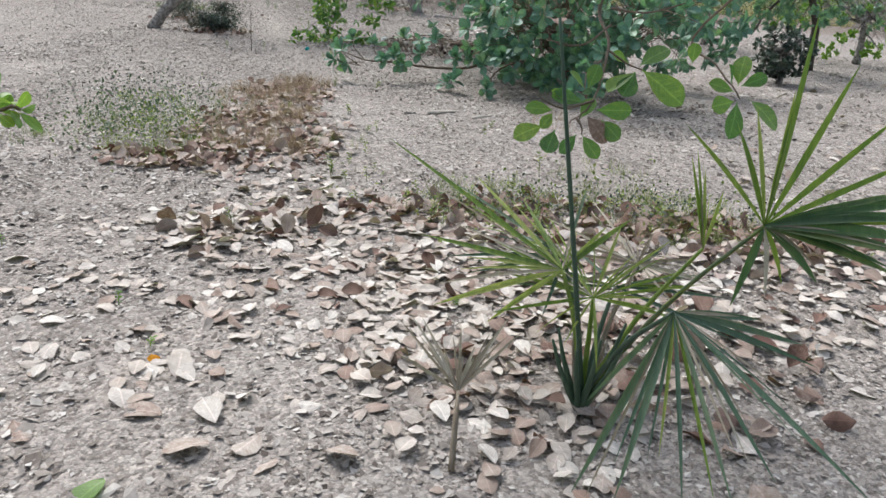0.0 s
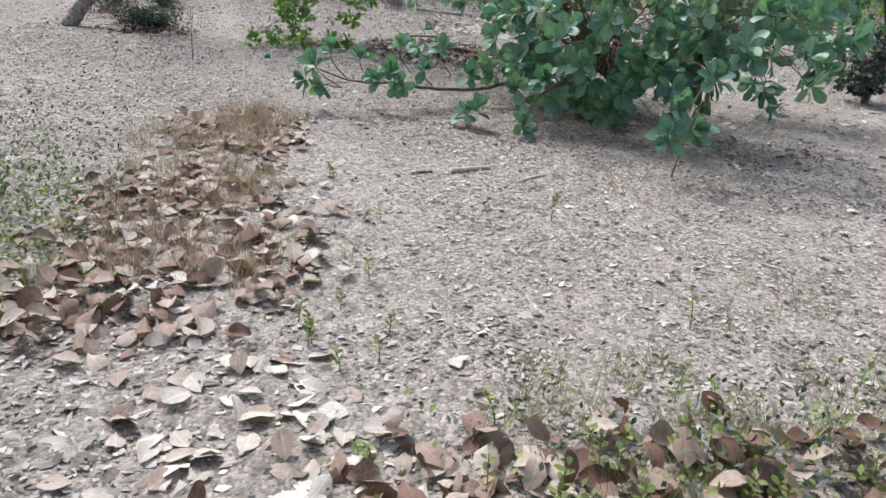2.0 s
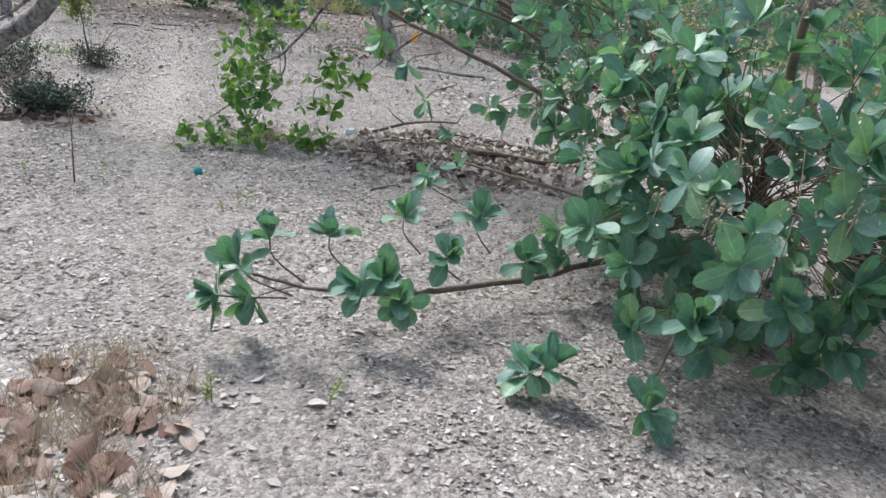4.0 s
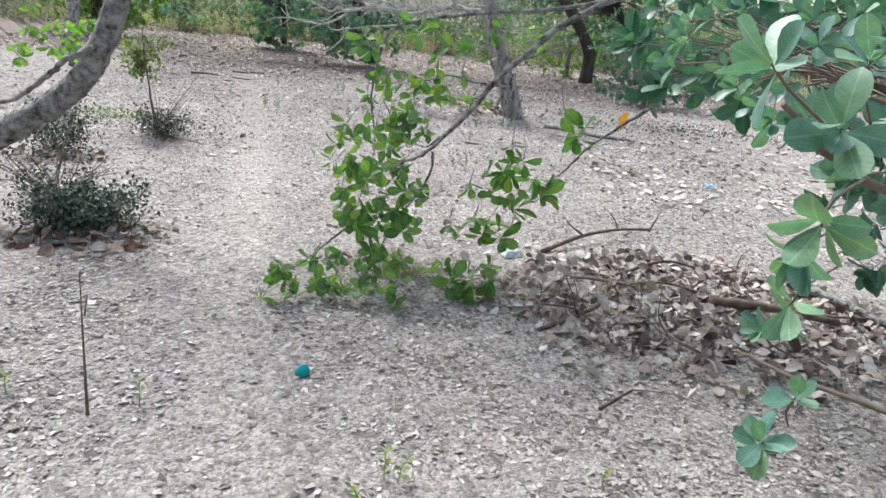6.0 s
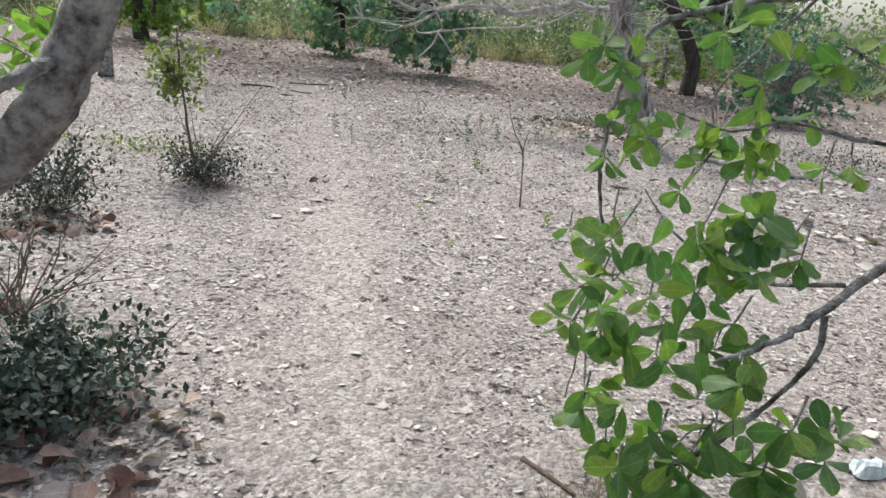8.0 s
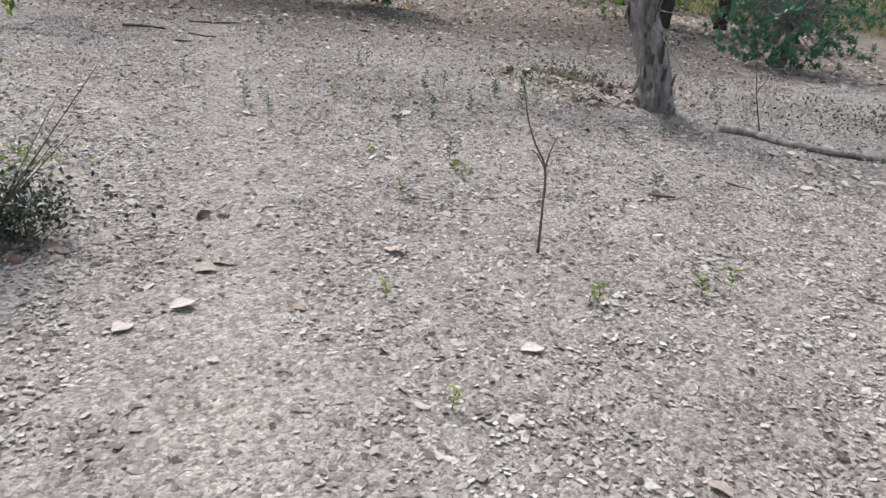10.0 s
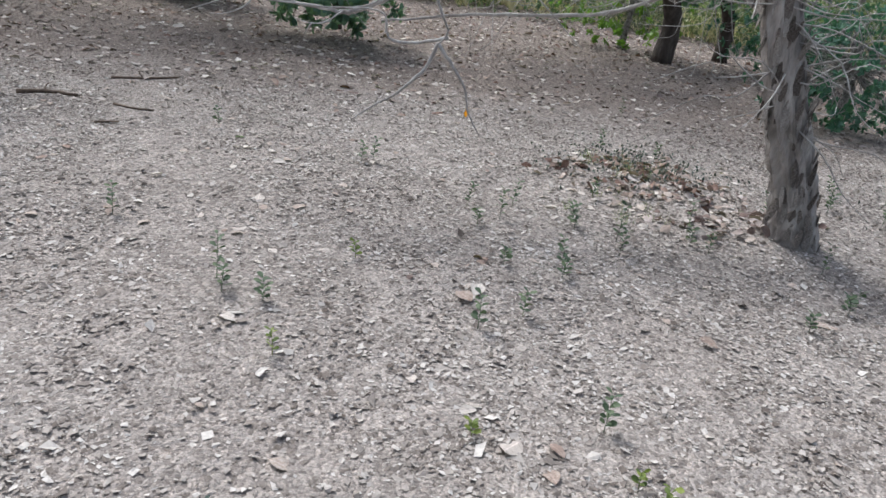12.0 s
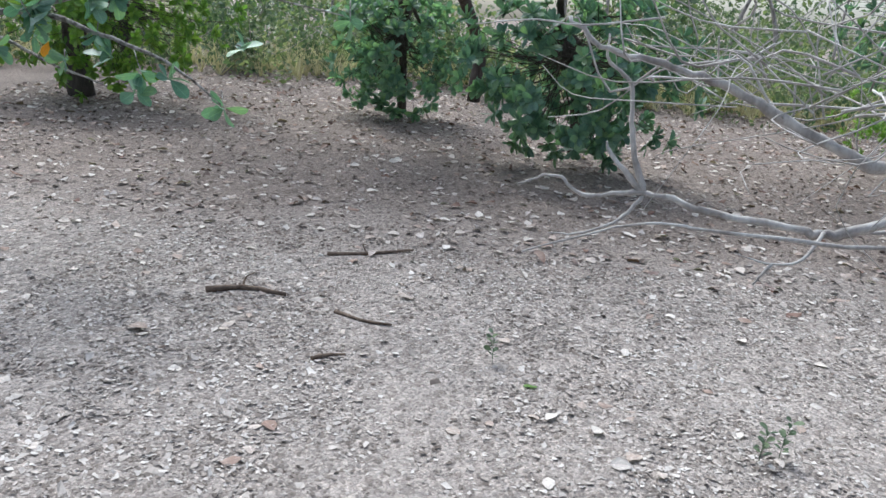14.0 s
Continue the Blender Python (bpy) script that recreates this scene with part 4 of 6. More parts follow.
    crown = [(-0.89, 5.75, 1.38), (-0.83, 5.75, 1.31), (-0.78, 5.75, 1.36), (-0.52, 5.75, 1.45), (-0.48, 5.75, 1.50), (-0.71, 5.75, 1.11), (-0.76, 5.75, 1.16), (-0.52, 5.75, 1.12), (-0.46, 5.75, 1.16), (-0.53, 5.75, 1.04), (-0.39, 5.75, 1.11), (-0.34, 5.75, 1.15), (-0.29, 5.75, 1.08), (-0.21, 5.75, 1.37), (-0.06, 5.75, 1.32), (-0.16, 5.75, 1.39), (-0.04, 5.75, 1.48), (-0.13, 5.75, 1.45), (0.05, 5.75, 1.51), (-0.13, 5.75, 1.06), (-0.04, 5.75, 1.07), (-0.38, 5.75, 1.31), (-0.32, 5.75, 1.40), (0.16, 5.75, 1.53), (0.29, 5.75, 1.49), (-0.82, 5.75, 1.02), (-0.21, 5.75, 1.23), (0.01, 5.75, 1.54)]
    drooping = [(-0.87, 5.15, 0.91), (-0.82, 5.15, 0.83), (-0.75, 5.15, 0.91), (-0.62, 5.15, 0.94), (-0.53, 5.15, 0.86), (-0.44, 5.15, 0.96), (-0.38, 5.15, 0.92), (-0.50, 5.15, 1.03), (-0.93, 5.15, 0.68), (-0.84, 5.15, 0.66), (-0.68, 5.15, 0.61), (-0.76, 5.15, 0.63), (-0.64, 5.15, 0.70), (-0.52, 5.15, 0.73), (-0.56, 5.15, 0.61), (-0.45, 5.15, 0.57), (-0.85, 5.15, 0.42), (-0.77, 5.15, 0.33), (-0.64, 5.15, 0.39), (-0.58, 5.15, 0.13), (-0.52, 5.15, 0.07), (-0.52, 5.15, 0.34), (-0.40, 5.15, 0.32), (-0.28, 5.15, 0.04), (-0.41, 5.15, 0.02), (-0.73, 5.15, 0.08), (-0.82, 5.15, -0.27), (-0.71, 5.15, -0.24), (-0.27, 5.15, -0.14), (-0.47, 5.15, -0.17), (-0.18, 5.15, 0.35), (-0.08, 5.15, -0.04), (0.02, 5.15, -0.05), (0.11, 5.15, -0.01)]
    side = [(-0.09, 4.90, 0.67), (-0.01, 4.90, 0.74), (0.08, 4.90, 0.76), (0.13, 4.90, 0.84), (0.20, 4.90, 0.83), (0.13, 4.90, 0.92), (0.14, 4.90, 0.62), (0.04, 4.90, 0.64), (-0.04, 4.90, 0.48), (0.10, 4.90, 0.43), (0.00, 4.90, 0.38), (0.26, 4.90, 0.63)]
    spots = low + foot[::2] + column + mid + high + crown + drooping + side
    for i, p in enumerate(spots):
        w = np.array([rng.uniform(-0.5, 0.3), rng.uniform(-0.6, 0.2), rng.uniform(-0.7, 0.6)])
        b.twig([np.array(p) - w * 0.12 + np.array([0.02, 0.05, 0.05]), np.array(p) - w * 0.05, p], 0.004, 0.002)
        b.rosette(p, w, 4 if i % 3 else 5, 0.10, 1.0, 0.7)
    skirt = [(-1.17, 4.80, -0.10), (-1.08, 4.80, 0.05), (-0.98, 4.80, -0.02), (-0.88, 4.80, 0.05), (-0.76, 4.80, -0.04), (-0.68, 4.80, 0.08), (-0.58, 4.80, -0.01), (-0.48, 4.80, -0.03), (-0.64, 4.80, 0.16), (-0.52, 4.80, 0.13), (-0.41, 4.80, 0.01), (-0.58, 4.80, 0.27), (-0.68, 4.80, 0.31), (-0.46, 4.80, 0.24), (-0.74, 4.80, 0.20), (-0.94, 4.80, 0.12), (-0.22, 4.80, 0.14), (-0.15, 4.80, 0.12), (-0.04, 4.80, 0.19)]
    for p in skirt + drooping[1::2] + low + foot[1::2]:
        e = np.array(p) + rng.normal(size=3) * (0.05, 0.06, 0.06)
        w = np.array([rng.uniform(-0.5, 0.4), rng.uniform(-0.7, 0.2), rng.uniform(-0.6, 0.6)])
        b.twig([np.array(p), (np.array(p) + e) / 2 + (0, 0.01, 0.015), e], 0.003, 0.002)
        b.rosette(e, w, 5, 0.095, 1.0, 0.6)
    right = [(0.57, 5.40, 1.00), (0.53, 5.35, 0.94), (0.28, 5.05, 0.71), (0.34, 5.05, 0.63), (0.13, 5.05, 0.73), (0.17, 5.00, 0.54), (0.03, 5.00, 0.44), (0.12, 4.95, 0.36), (-0.04, 4.80, 0.13), (-0.14, 4.80, 0.13), (0.07, 4.80, 0.14)]
    for p in right:
        w = np.array([rng.uniform(-0.6, 0.3), rng.uniform(-0.7, 0.1), rng.uniform(-0.6, 0.4)])
        b.twig([np.array(p) - w * 0.1 + np.array([0.06, 0.06, 0.03]), p], 0.004, 0.002)
        b.rosette(p, w, 7, 0.145)
    bunch = [(-0.80, 4.85, 0.44), (-0.66, 4.85, 0.46), (-0.60, 4.82, 0.56), (-0.50, 4.82, 0.50), (-0.71, 4.80, 0.39), (-0.45, 4.78, 0.40), (-0.33, 4.90, 0.58)]
    for p in bunch:
        w = np.array([rng.uniform(-0.7, 0.5), rng.uniform(-0.8, 0.1), rng.uniform(-0.5, 0.5)])
        b.twig([np.array(p) - w * 0.1 + np.array([0.05, 0.08, 0.04]), p], 0.004, 0.002)
        b.rosette(p, w, 5, 0.12)
    b.limb([(0.38, 5.60, 1.48), (0.19, 5.70, 1.36), (0.04, 5.75, 1.37), (-0.14, 5.80, 1.45)], 0.009, 0.003)
    b.limb([(0.10, 5.50, 1.19), (-0.12, 5.60, 1.19), (-0.29, 5.70, 1.21), (-0.44, 5.75, 1.16), (-0.63, 5.80, 1.20)], 0.008, 0.003)
    b.limb([(0.36, 5.1, 0.68), (0.22, 5.05, 0.55), (0.15, 4.95, 0.35), (0.05, 4.85, 0.2)], 0.004, 0.002)
    # the part of the crown that hangs into view over the pile, and an added canopy
    drop, b.mats = b.mats, []
    bush_fill(b, (1.42, 4.95, 1.58), (0.9, 0.7, 0.45), 62, (2.3, 5.2, 1.95), 1.0, 0.155, 7, 8)
    bush_fill(b, (2.3, 4.4, 1.2), (0.6, 0.7, 0.8), 46, (2.3, 5.2, 1.95), 0.25, 0.15, 7, 9)
    # canopy out of view, added overhead only to darken the ground below
    bush_fill(b, (-0.9, 6.0, 2.65), (1.7, 1.3, 0.3), 135, (1.9, 5.2, 2.1), 2.3, 0.15, 8, 10)
    b.shed(DEEP, "thick dark green crown leaves, part of them added unseen for shade")
    b.mats = drop
    ob = b.finish(290, (-0.5, 4.6))
    me = one_leaf("orange_leaf", LEAVES[1], ORANGE, 0.12)
    o = part("orange_leaf", me, ob, "single bright orange dying leaf")
    o.matrix_basis = pose(0.86 - root[0], 5.53 - root[1], 1.12 - root[2], -80, 20, 30)


build_big_bush()
build_hanging_tree()


def build_arching_saplings():
    root = np.array((3.55, -6.6, 0.0))
    b = Plant("arching_sapling", "slender sapling arching over with sparse backlit green leaves", "sapling", root, TWIG, LIME)
    b.limb([root, (3.5, -6.5, 1.2), (3.2, -6.35, 1.8), (2.75, -6.2, 1.95)], 0.018, 0.010)
    b.limb([(2.75, -6.2, 1.95), (2.3, -5.9, 2.0), (1.83, -5.29, 1.40), (1.81, -5.42, 1.20), (1.76, -5.53, 1.04), (1.68, -5.59, 0.97)], 0.009, 0.002, n=8)
    b.limb([(2.75, -6.2, 1.95), (2.6, -5.9, 1.9), (2.14, -5.34, 1.29), (2.17, -5.44, 1.17), (2.23, -5.49, 1.10), (2.25, -5.50, 1.07)], 0.006, 0.002)
    b.twig([(1.81, -5.43, 1.19), (1.88, -5.41, 1.15), (1.94, -5.39, 1.13)], 0.0045, 0.002)
    b.twig([(1.76, -5.54, 1.04), (1.66, -5.55, 1.01), (1.58, -5.56, 1.04)], 0.0045, 0.002)
    b.twig([(1.79, -5.44, 1.16), (1.74, -5.47, 1.12), (1.73, -5.51, 1.07)], 0.0045, 0.002)
    b.twig([(1.70, -5.59, 0.99), (1.72, -5.60, 0.96), (1.72, -5.61, 0.94)], 0.0045, 0.002)
    b.twig([(1.82, -5.36, 1.27), (1.72, -5.42, 1.20), (1.60, -5.41, 1.21)], 0.0045, 0.002)
    b.twig([(1.82, -5.33, 1.32), (1.96, -5.27, 1.31), (2.09, -5.26, 1.35)], 0.0045, 0.002)
    # each leaf from its stalk to its tip
    spray = (((1.63, -5.54, 1.00), (1.54, -5.56, 1.01)),
             ((1.60, -5.56, 0.95), (1.51, -5.60, 0.93)),
             ((1.63, -5.54, 0.99), (1.59, -5.59, 0.95)),
             ((1.64, -5.56, 0.94), (1.61, -5.62, 0.87)),
             ((1.71, -5.57, 0.93), (1.66, -5.62, 0.88)),
             ((1.66, -5.53, 1.03), (1.63, -5.55, 1.07)),
             ((1.73, -5.53, 1.03), (1.62, -5.55, 1.05)),
             ((1.74, -5.51, 1.07), (1.77, -5.51, 1.15)),
             ((1.73, -5.51, 1.07), (1.68, -5.52, 1.13)),
             ((1.74, -5.55, 0.99), (1.81, -5.60, 0.93)),
             ((1.77, -5.54, 1.01), (1.88, -5.57, 1.02)),
             ((1.79, -5.55, 0.98), (1.85, -5.60, 0.93)),
             ((1.73, -5.57, 0.93), (1.78, -5.62, 0.87)),
             ((1.72, -5.55, 0.98), (1.75, -5.55, 1.05)),
             ((1.92, -5.39, 1.12), (1.82, -5.44, 1.06)),
             ((1.92, -5.39, 1.12), (1.87, -5.45, 1.04)),
             ((1.94, -5.39, 1.13), (2.08, -5.46, 1.04)),
             ((1.93, -5.38, 1.14), (2.01, -5.39, 1.22)),
             ((1.89, -5.38, 1.15), (1.83, -5.40, 1.18)),
             ((2.11, -5.38, 1.16), (2.11, -5.38, 1.23)),
             ((2.26, -5.41, 1.08), (2.17, -5.43, 1.11)),
             ((2.27, -5.41, 1.10), (2.27, -5.40, 1.20)),
             ((2.28, -5.41, 1.10), (2.36, -5.42, 1.14)),
             ((2.26, -5.43, 1.05), (2.17, -5.46, 1.03)),
             ((2.27, -5.43, 1.05), (2.25, -5.50, 0.94)),
             ((2.31, -5.42, 1.06), (2.42, -5.48, 1.00)),
             ((2.25, -5.40, 1.10), (2.23, -5.41, 1.17)))
    q = np.random.default_rng(3)
    data = [one_leaf("leaf", t, GREENLIT) for t in LEAVES]
    dull = one_leaf("leaf", LEAVES[1], BROWN)
    for i, (p, e) in enumerate(spray):
        p, way = np.array(p), np.array(e) - np.array(p)
        M = frames_for([p - root], [way], [np.linalg.norm(way)], up=(-0.2, -0.8, 0.55), spin=0.4, wide=1.0 + 0.2 * (i % 2))
        ob = part("leaf", dull if i == 9 else data[i % 4], b.ob, "dead purplish-brown leaf" if i == 9 else "")
        ob.matrix_basis = as4(M[0])
    # unseen crown overhead, placed and filled out to shade the ground by the palm
    bush_fill(b, (1.35, -4.6, 2.6), (1.25, 0.75, 0.3), 125, (2.2, -5.8, 1.95), 2.3, 0.13, 8, 57)
    b.finish(0, (1.8, -6.2))
    root = (-0.1, -6.75, 0.0)
    b = Plant("leafy_sapling", "slender sapling with bright yellow-green leaves", "sapling", root, TWIG, LIME)
    b.limb([root, (-0.05, -6.7, 0.6), (0.1, -6.5, 1.0), (0.32, -6.40, 1.08), (0.36, -6.40, 1.08)], 0.010, 0.003)
    for p, w, n in (((0.36, -6.40, 1.08), (0.9, 0, 0.1), 4), ((0.32, -6.40, 1.10), (0.2, 0, 0.9), 5), ((0.32, -6.41, 1.07), (0.4, -0.3, 0), 4)):
        b.rosette(p, w, n, 0.06)
    b.finish(20, (0.3, -6.4))


build_arching_saplings()


# ---- shrubs beside the path ----
def small_shrub(name, label, at, r, h, count, mat, seed, twigs=20, leaf=0.032, reach=1.3, group=""):
    q = np.random.default_rng(seed)
    root = np.array((at[0], at[1], float(height(*at)) - 0.01))
    b = Plant(name, label, "shrub", root, TWIG, mat, group)
    ends = []
    for i in range(twigs):
        a, lean = q.uniform(0, 2 * np.pi), q.uniform(0.2, 1.1)
        e = root + np.array([math.cos(a) * r * lean * reach, math.sin(a) * r * lean * reach, h * q.uniform(0.5, 1.25)])
        mid = root + (e - root) * 0.5 + q.normal(size=3) * r * 0.12
        b.twig([root + q.normal(size=3) * (0.04, 0.04, 0), mid, e], 0.006, 0.0015)
        ends.append((mid, e))
    pts = root + q.normal(size=(count, 3)) * (r * 0.5, r * 0.5, h * 0.24) + (0, 0, h * 0.42)
    k = count // 3
    for j in range(k):
        m, e = ends[q.integers(len(ends))]
        pts[j] = m + (e - m) * q.uniform(0, 1) + q.normal(size=3) * 0.025
    pts[:, 2] = np.maximum(pts[:, 2], root[2] + 0.015)
    ways = q.normal(size=(count, 3)) + (0, 0, 0.4)
    b.mats.append(frames_for(pts - root, ways, q.uniform(0.7, 1.3, count) * leaf, spin=0.8))
    b.finish(0, (0, 0), SMALL)


small_shrub("dark_shrub", "low dense dark green shrub with bare twigs on litter", (-2.62, 5.38), 0.34, 0.27, 4300, SHRUB, 31, 60, 0.032)
small_shrub("dark_shrub", "dusty shrub at the foot of a leaning trunk", (-3.95, 7.5), 0.36, 0.45, 1900, SHRUB, 32, 24)
small_shrub("dark_shrub", "sparse twiggy shrub beside the dark one", (-3.2, 6.1), 0.45, 0.42, 260, SHRUB, 35, 30, 0.028)
small_shrub("tufted_shrub", "tufted olive shrub round a thin stem", (-3.42, 8.7), 0.28, 0.28, 1500, SHRUB, 33, 22, 0.028)


def build_thin_tree():
    root = (-3.46, 8.72, 0.0)
    b = Plant("thin_young_tree", "thin young tree with a sparse yellowish crown", "young tree", root, TWIG, OLIVE)
    b.limb([root, (-3.54, 8.72, 0.31), (-3.58, 8.72, 0.63), (-3.62, 8.72, 0.93), (-3.63, 8.72, 1.17)], 0.014, 0.005)
    q = np.random.default_rng(44)
    top = np.array((-3.65, 8.72, 0.82))
    for i in range(62):
        e = top + q.normal(size=3) * (0.10, 0.10, 0.11)
        b.twig([top + (0.02, 0, -0.1), (top + e) / 2, e], 0.003, 0.001)
        pts = e + q.normal(size=(10, 3)) * 0.035
        b.mats.append(frames_for(pts - np.array(root), q.normal(size=(10, 3)), q.uniform(0.035, 0.065, 10)))
    for i in range(9):
        a = q.uniform(0, 6.28)
        e = np.array(root) + (0.5 * math.cos(a), 0.4 * math.sin(a), q.uniform(0.4, 0.9))
        b.twig([np.array(root) + (0, 0, 0.1), (np.array(root) + e) / 2 + (0, 0, 0.05), e], 0.005, 0.001)
    b.finish(0, (0, 0), SMALL)


build_thin_tree()


# ---- trees ----
def build_leaning_tree():
    root = (-3.75, 5.45, 0.0)
    b = Plant("leaning_tree", "grey leaning tree trunk with mottled bark and a low side branch", "tree", root, SMOOTHBARK, LIME)
    b.limb([(-3.75, 5.45, -0.03), (-3.42, 5.42, 0.38), (-3.06, 5.4, 0.63), (-2.80, 5.4, 0.79), (-2.57, 5.4, 1.0), (-2.42, 5.4, 1.25), (-2.32, 5.4, 1.5), (-2.14, 5.5, 2.1), (-2.1, 5.7, 3.0)], 0.095, 0.064, "trunk", 20, "", 0.09, 7)
    b.limb([(-2.45, 5.33, 1.20), (-2.50, 5.2, 1.15), (-2.58, 5.2, 1.11), (-2.70, 5.2, 1.0), (-2.80, 5.2, 0.92), (-2.95, 5.15, 0.83), (-3.3, 5.1, 0.8)], 0.022, 0.012)
    b.limb([(-2.4, 5.38, 1.62), (-2.5, 5.25, 1.5), (-2.75, 5.1, 1.48), (-3.0, 5.0, 1.6)], 0.018, 0.008)
    b.limb([(-2.25, 5.6, 2.6), (-2.9, 5.2, 3.1), (-3.4, 4.9, 3.3)], 0.05, 0.02)
    b.limb([(-2.2, 5.7, 2.9), (-2.0, 6.5, 3.5), (-2.4, 7.2, 3.9)], 0.05, 0.02)
    b.limb([(-3.4, 4.9, 3.3), (-3.2, 4.7, 2.5), (-2.95, 4.6, 1.9), (-2.88, 4.58, 1.5)], 0.014, 0.004)
    for p in ((-2.75, 5.26, 1.25), (-2.83, 5.26, 1.28), (-2.67, 5.23, 1.17), (-2.86, 5.22, 1.17), (-2.72, 5.38, 1.30), (-2.86, 5.40, 1.39), (-2.84, 5.20, 1.10), (-2.82, 5.7, 1.27), (-2.74, 5.7, 1.29), (-2.81, 5.7, 1.2), (-2.77, 5.7, 1.17), (-2.86, 5.7, 1.12), (-2.66, 5.7, 1.32), (-2.76, 5.7, 1.09)):
        p = np.array(p)
        b.twig([(-2.9, 4.6, 1.55), (p + (-2.9, 4.6, 1.55)) / 2 + (0, 0, 0.03), p], 0.004, 0.002)
        b.rosette(p, (0.3, -0.4, -0.3), 5, 0.075)
    bush_fill(b, (-3.2, 5.6, 3.6), (1.3, 1.3, 0.5), 60, (-2.2, 5.7, 3.0), 2.8, 0.12, 7, 51)
    b.finish(30, (-2.6, 4.4))


build_leaning_tree()


def build_dead_limb_tree():
    root = (0.57, 12.95, 0.0)
    b = Plant("bare_limbed_tree", "rough-barked tree with long bleached dead limbs near the ground", "tree", root, DEADWOOD, GREEN)
    line = spline([(0.60, 12.95, -0.05), (0.55, 12.95, 0.15), (0.44, 12.95, 0.5), (0.24, 12.96, 0.97), (0.06, 13.0, 1.5), (-0.05, 13.1, 2.1), (0.0, 13.2, 3.0)], 10) - np.array(root)
    V, F = tube(line, 0.150, 0.105, 26, 0.07)
    # a flared foot and furrowed bark
    axis_line = line[np.minimum(np.arange(len(V)) // 26, len(line) - 1)]
    out = V - axis_line
    ang = np.arctan2(out[:, 1], out[:, 0])
    flare = 1 + 0.26 * np.exp(-(V[:, 2] + 0.05) / 0.12) + 0.13 * np.sin(9 * ang + 5 * V[:, 2]) + 0.05 * np.sin(17 * ang - 9 * V[:, 2])
    V = axis_line + out * flare[:, None]
    part("trunk", quad_mesh("trunk", V, F, BARK), b.ob, "thick furrowed grey-brown bark")
    q = np.random.default_rng(12)
    plate = leaf_template([(0, 0.10), (0.3, 0.16), (0.7, 0.13), (1.0, 0.04)], -0.35, 0.05)
    for i in range(210):
        h, a = q.uniform(0.0, 1.75), q.uniform(0, 2 * np.pi)
        k = int(np.argmin(abs(line[:, 2] - h)))
        o = np.array([math.cos(a), math.sin(a), 0])
        p = line[k] + o * (0.150 - 0.016 * h) * (1 + 0.2 * math.exp(-h / 0.12)) * q.uniform(0.95, 1.06)
        M = frames_for([p], [np.array([q.normal() * 0.12 , q.normal() * 0.12, 1.0 if i % 3 else -1.0]) + o * q.uniform(0.0, 0.22)], [q.uniform(0.07, 0.21)], up=o, spin=0.12)
        me = bpy.data.meshes.get("bark_plate") or quad_mesh("bark_plate", *plate, BARKPLATE)
        ob = part("bark_plate", me, b.ob)
        ob.matrix_basis = as4(M[0])
    def L(pts, r0, r1, name, sides):
        return b.limb(pts, r0 * 1.1, r1 * 0.9, name, sides, "", 0.24)

    L([(0.05, 13.05, 1.5), (-0.07, 13.3, 1.62), (-0.30, 13.35, 1.61), (-0.52, 13.35, 1.67), (-0.66, 13.35, 1.62), (-1.02, 13.36, 1.52), (-1.31, 13.37, 1.47), (-1.6, 13.38, 1.52), (-1.96, 13.40, 1.49), (-2.30, 13.40, 1.42)], 0.045, 0.026, "dead_limb", 10)
    L([(-2.28, 13.40, 1.42), (-2.43, 13.40, 1.46), (-2.54, 13.40, 1.40), (-2.77, 13.40, 1.48), (-3.02, 13.40, 1.59), (-3.21, 13.40, 1.64), (-3.41, 13.40, 1.67), (-3.54, 13.42, 1.76)], 0.023, 0.007, "dead_limb", 8)
    L([(-2.26, 13.40, 1.40), (-2.38, 13.37, 1.31), (-2.55, 13.35, 1.22), (-2.68, 13.35, 1.18), (-2.78, 13.35, 1.19), (-3.04, 13.38, 1.21), (-3.23, 13.42, 1.235), (-3.42, 13.42, 1.21), (-3.52, 13.42, 1.26), (-3.64, 13.42, 1.22)], 0.018, 0.004, "dead_limb", 8)
    L([(-1.31, 13.38, 1.47), (-1.60, 13.35, 1.62), (-1.76, 13.35, 1.60), (-2.06, 13.35, 1.47), (-2.32, 13.36, 1.43)], 0.022, 0.016, "dead_limb", 8)
    L([(-0.52, 13.34, 1.67), (-0.60, 13.32, 1.78), (-0.72, 13.3, 1.95), (-0.9, 13.3, 2.3)], 0.028, 0.012, "dead_limb", 8)
    L([(-0.4, 13.36, 1.62), (-0.9, 13.6, 1.36), (-1.56, 13.70, 1.26), (-1.90, 13.70, 1.22), (-2.18, 13.70, 1.16), (-2.42, 13.70, 1.12)], 0.014, 0.008, "dead_limb", 8)
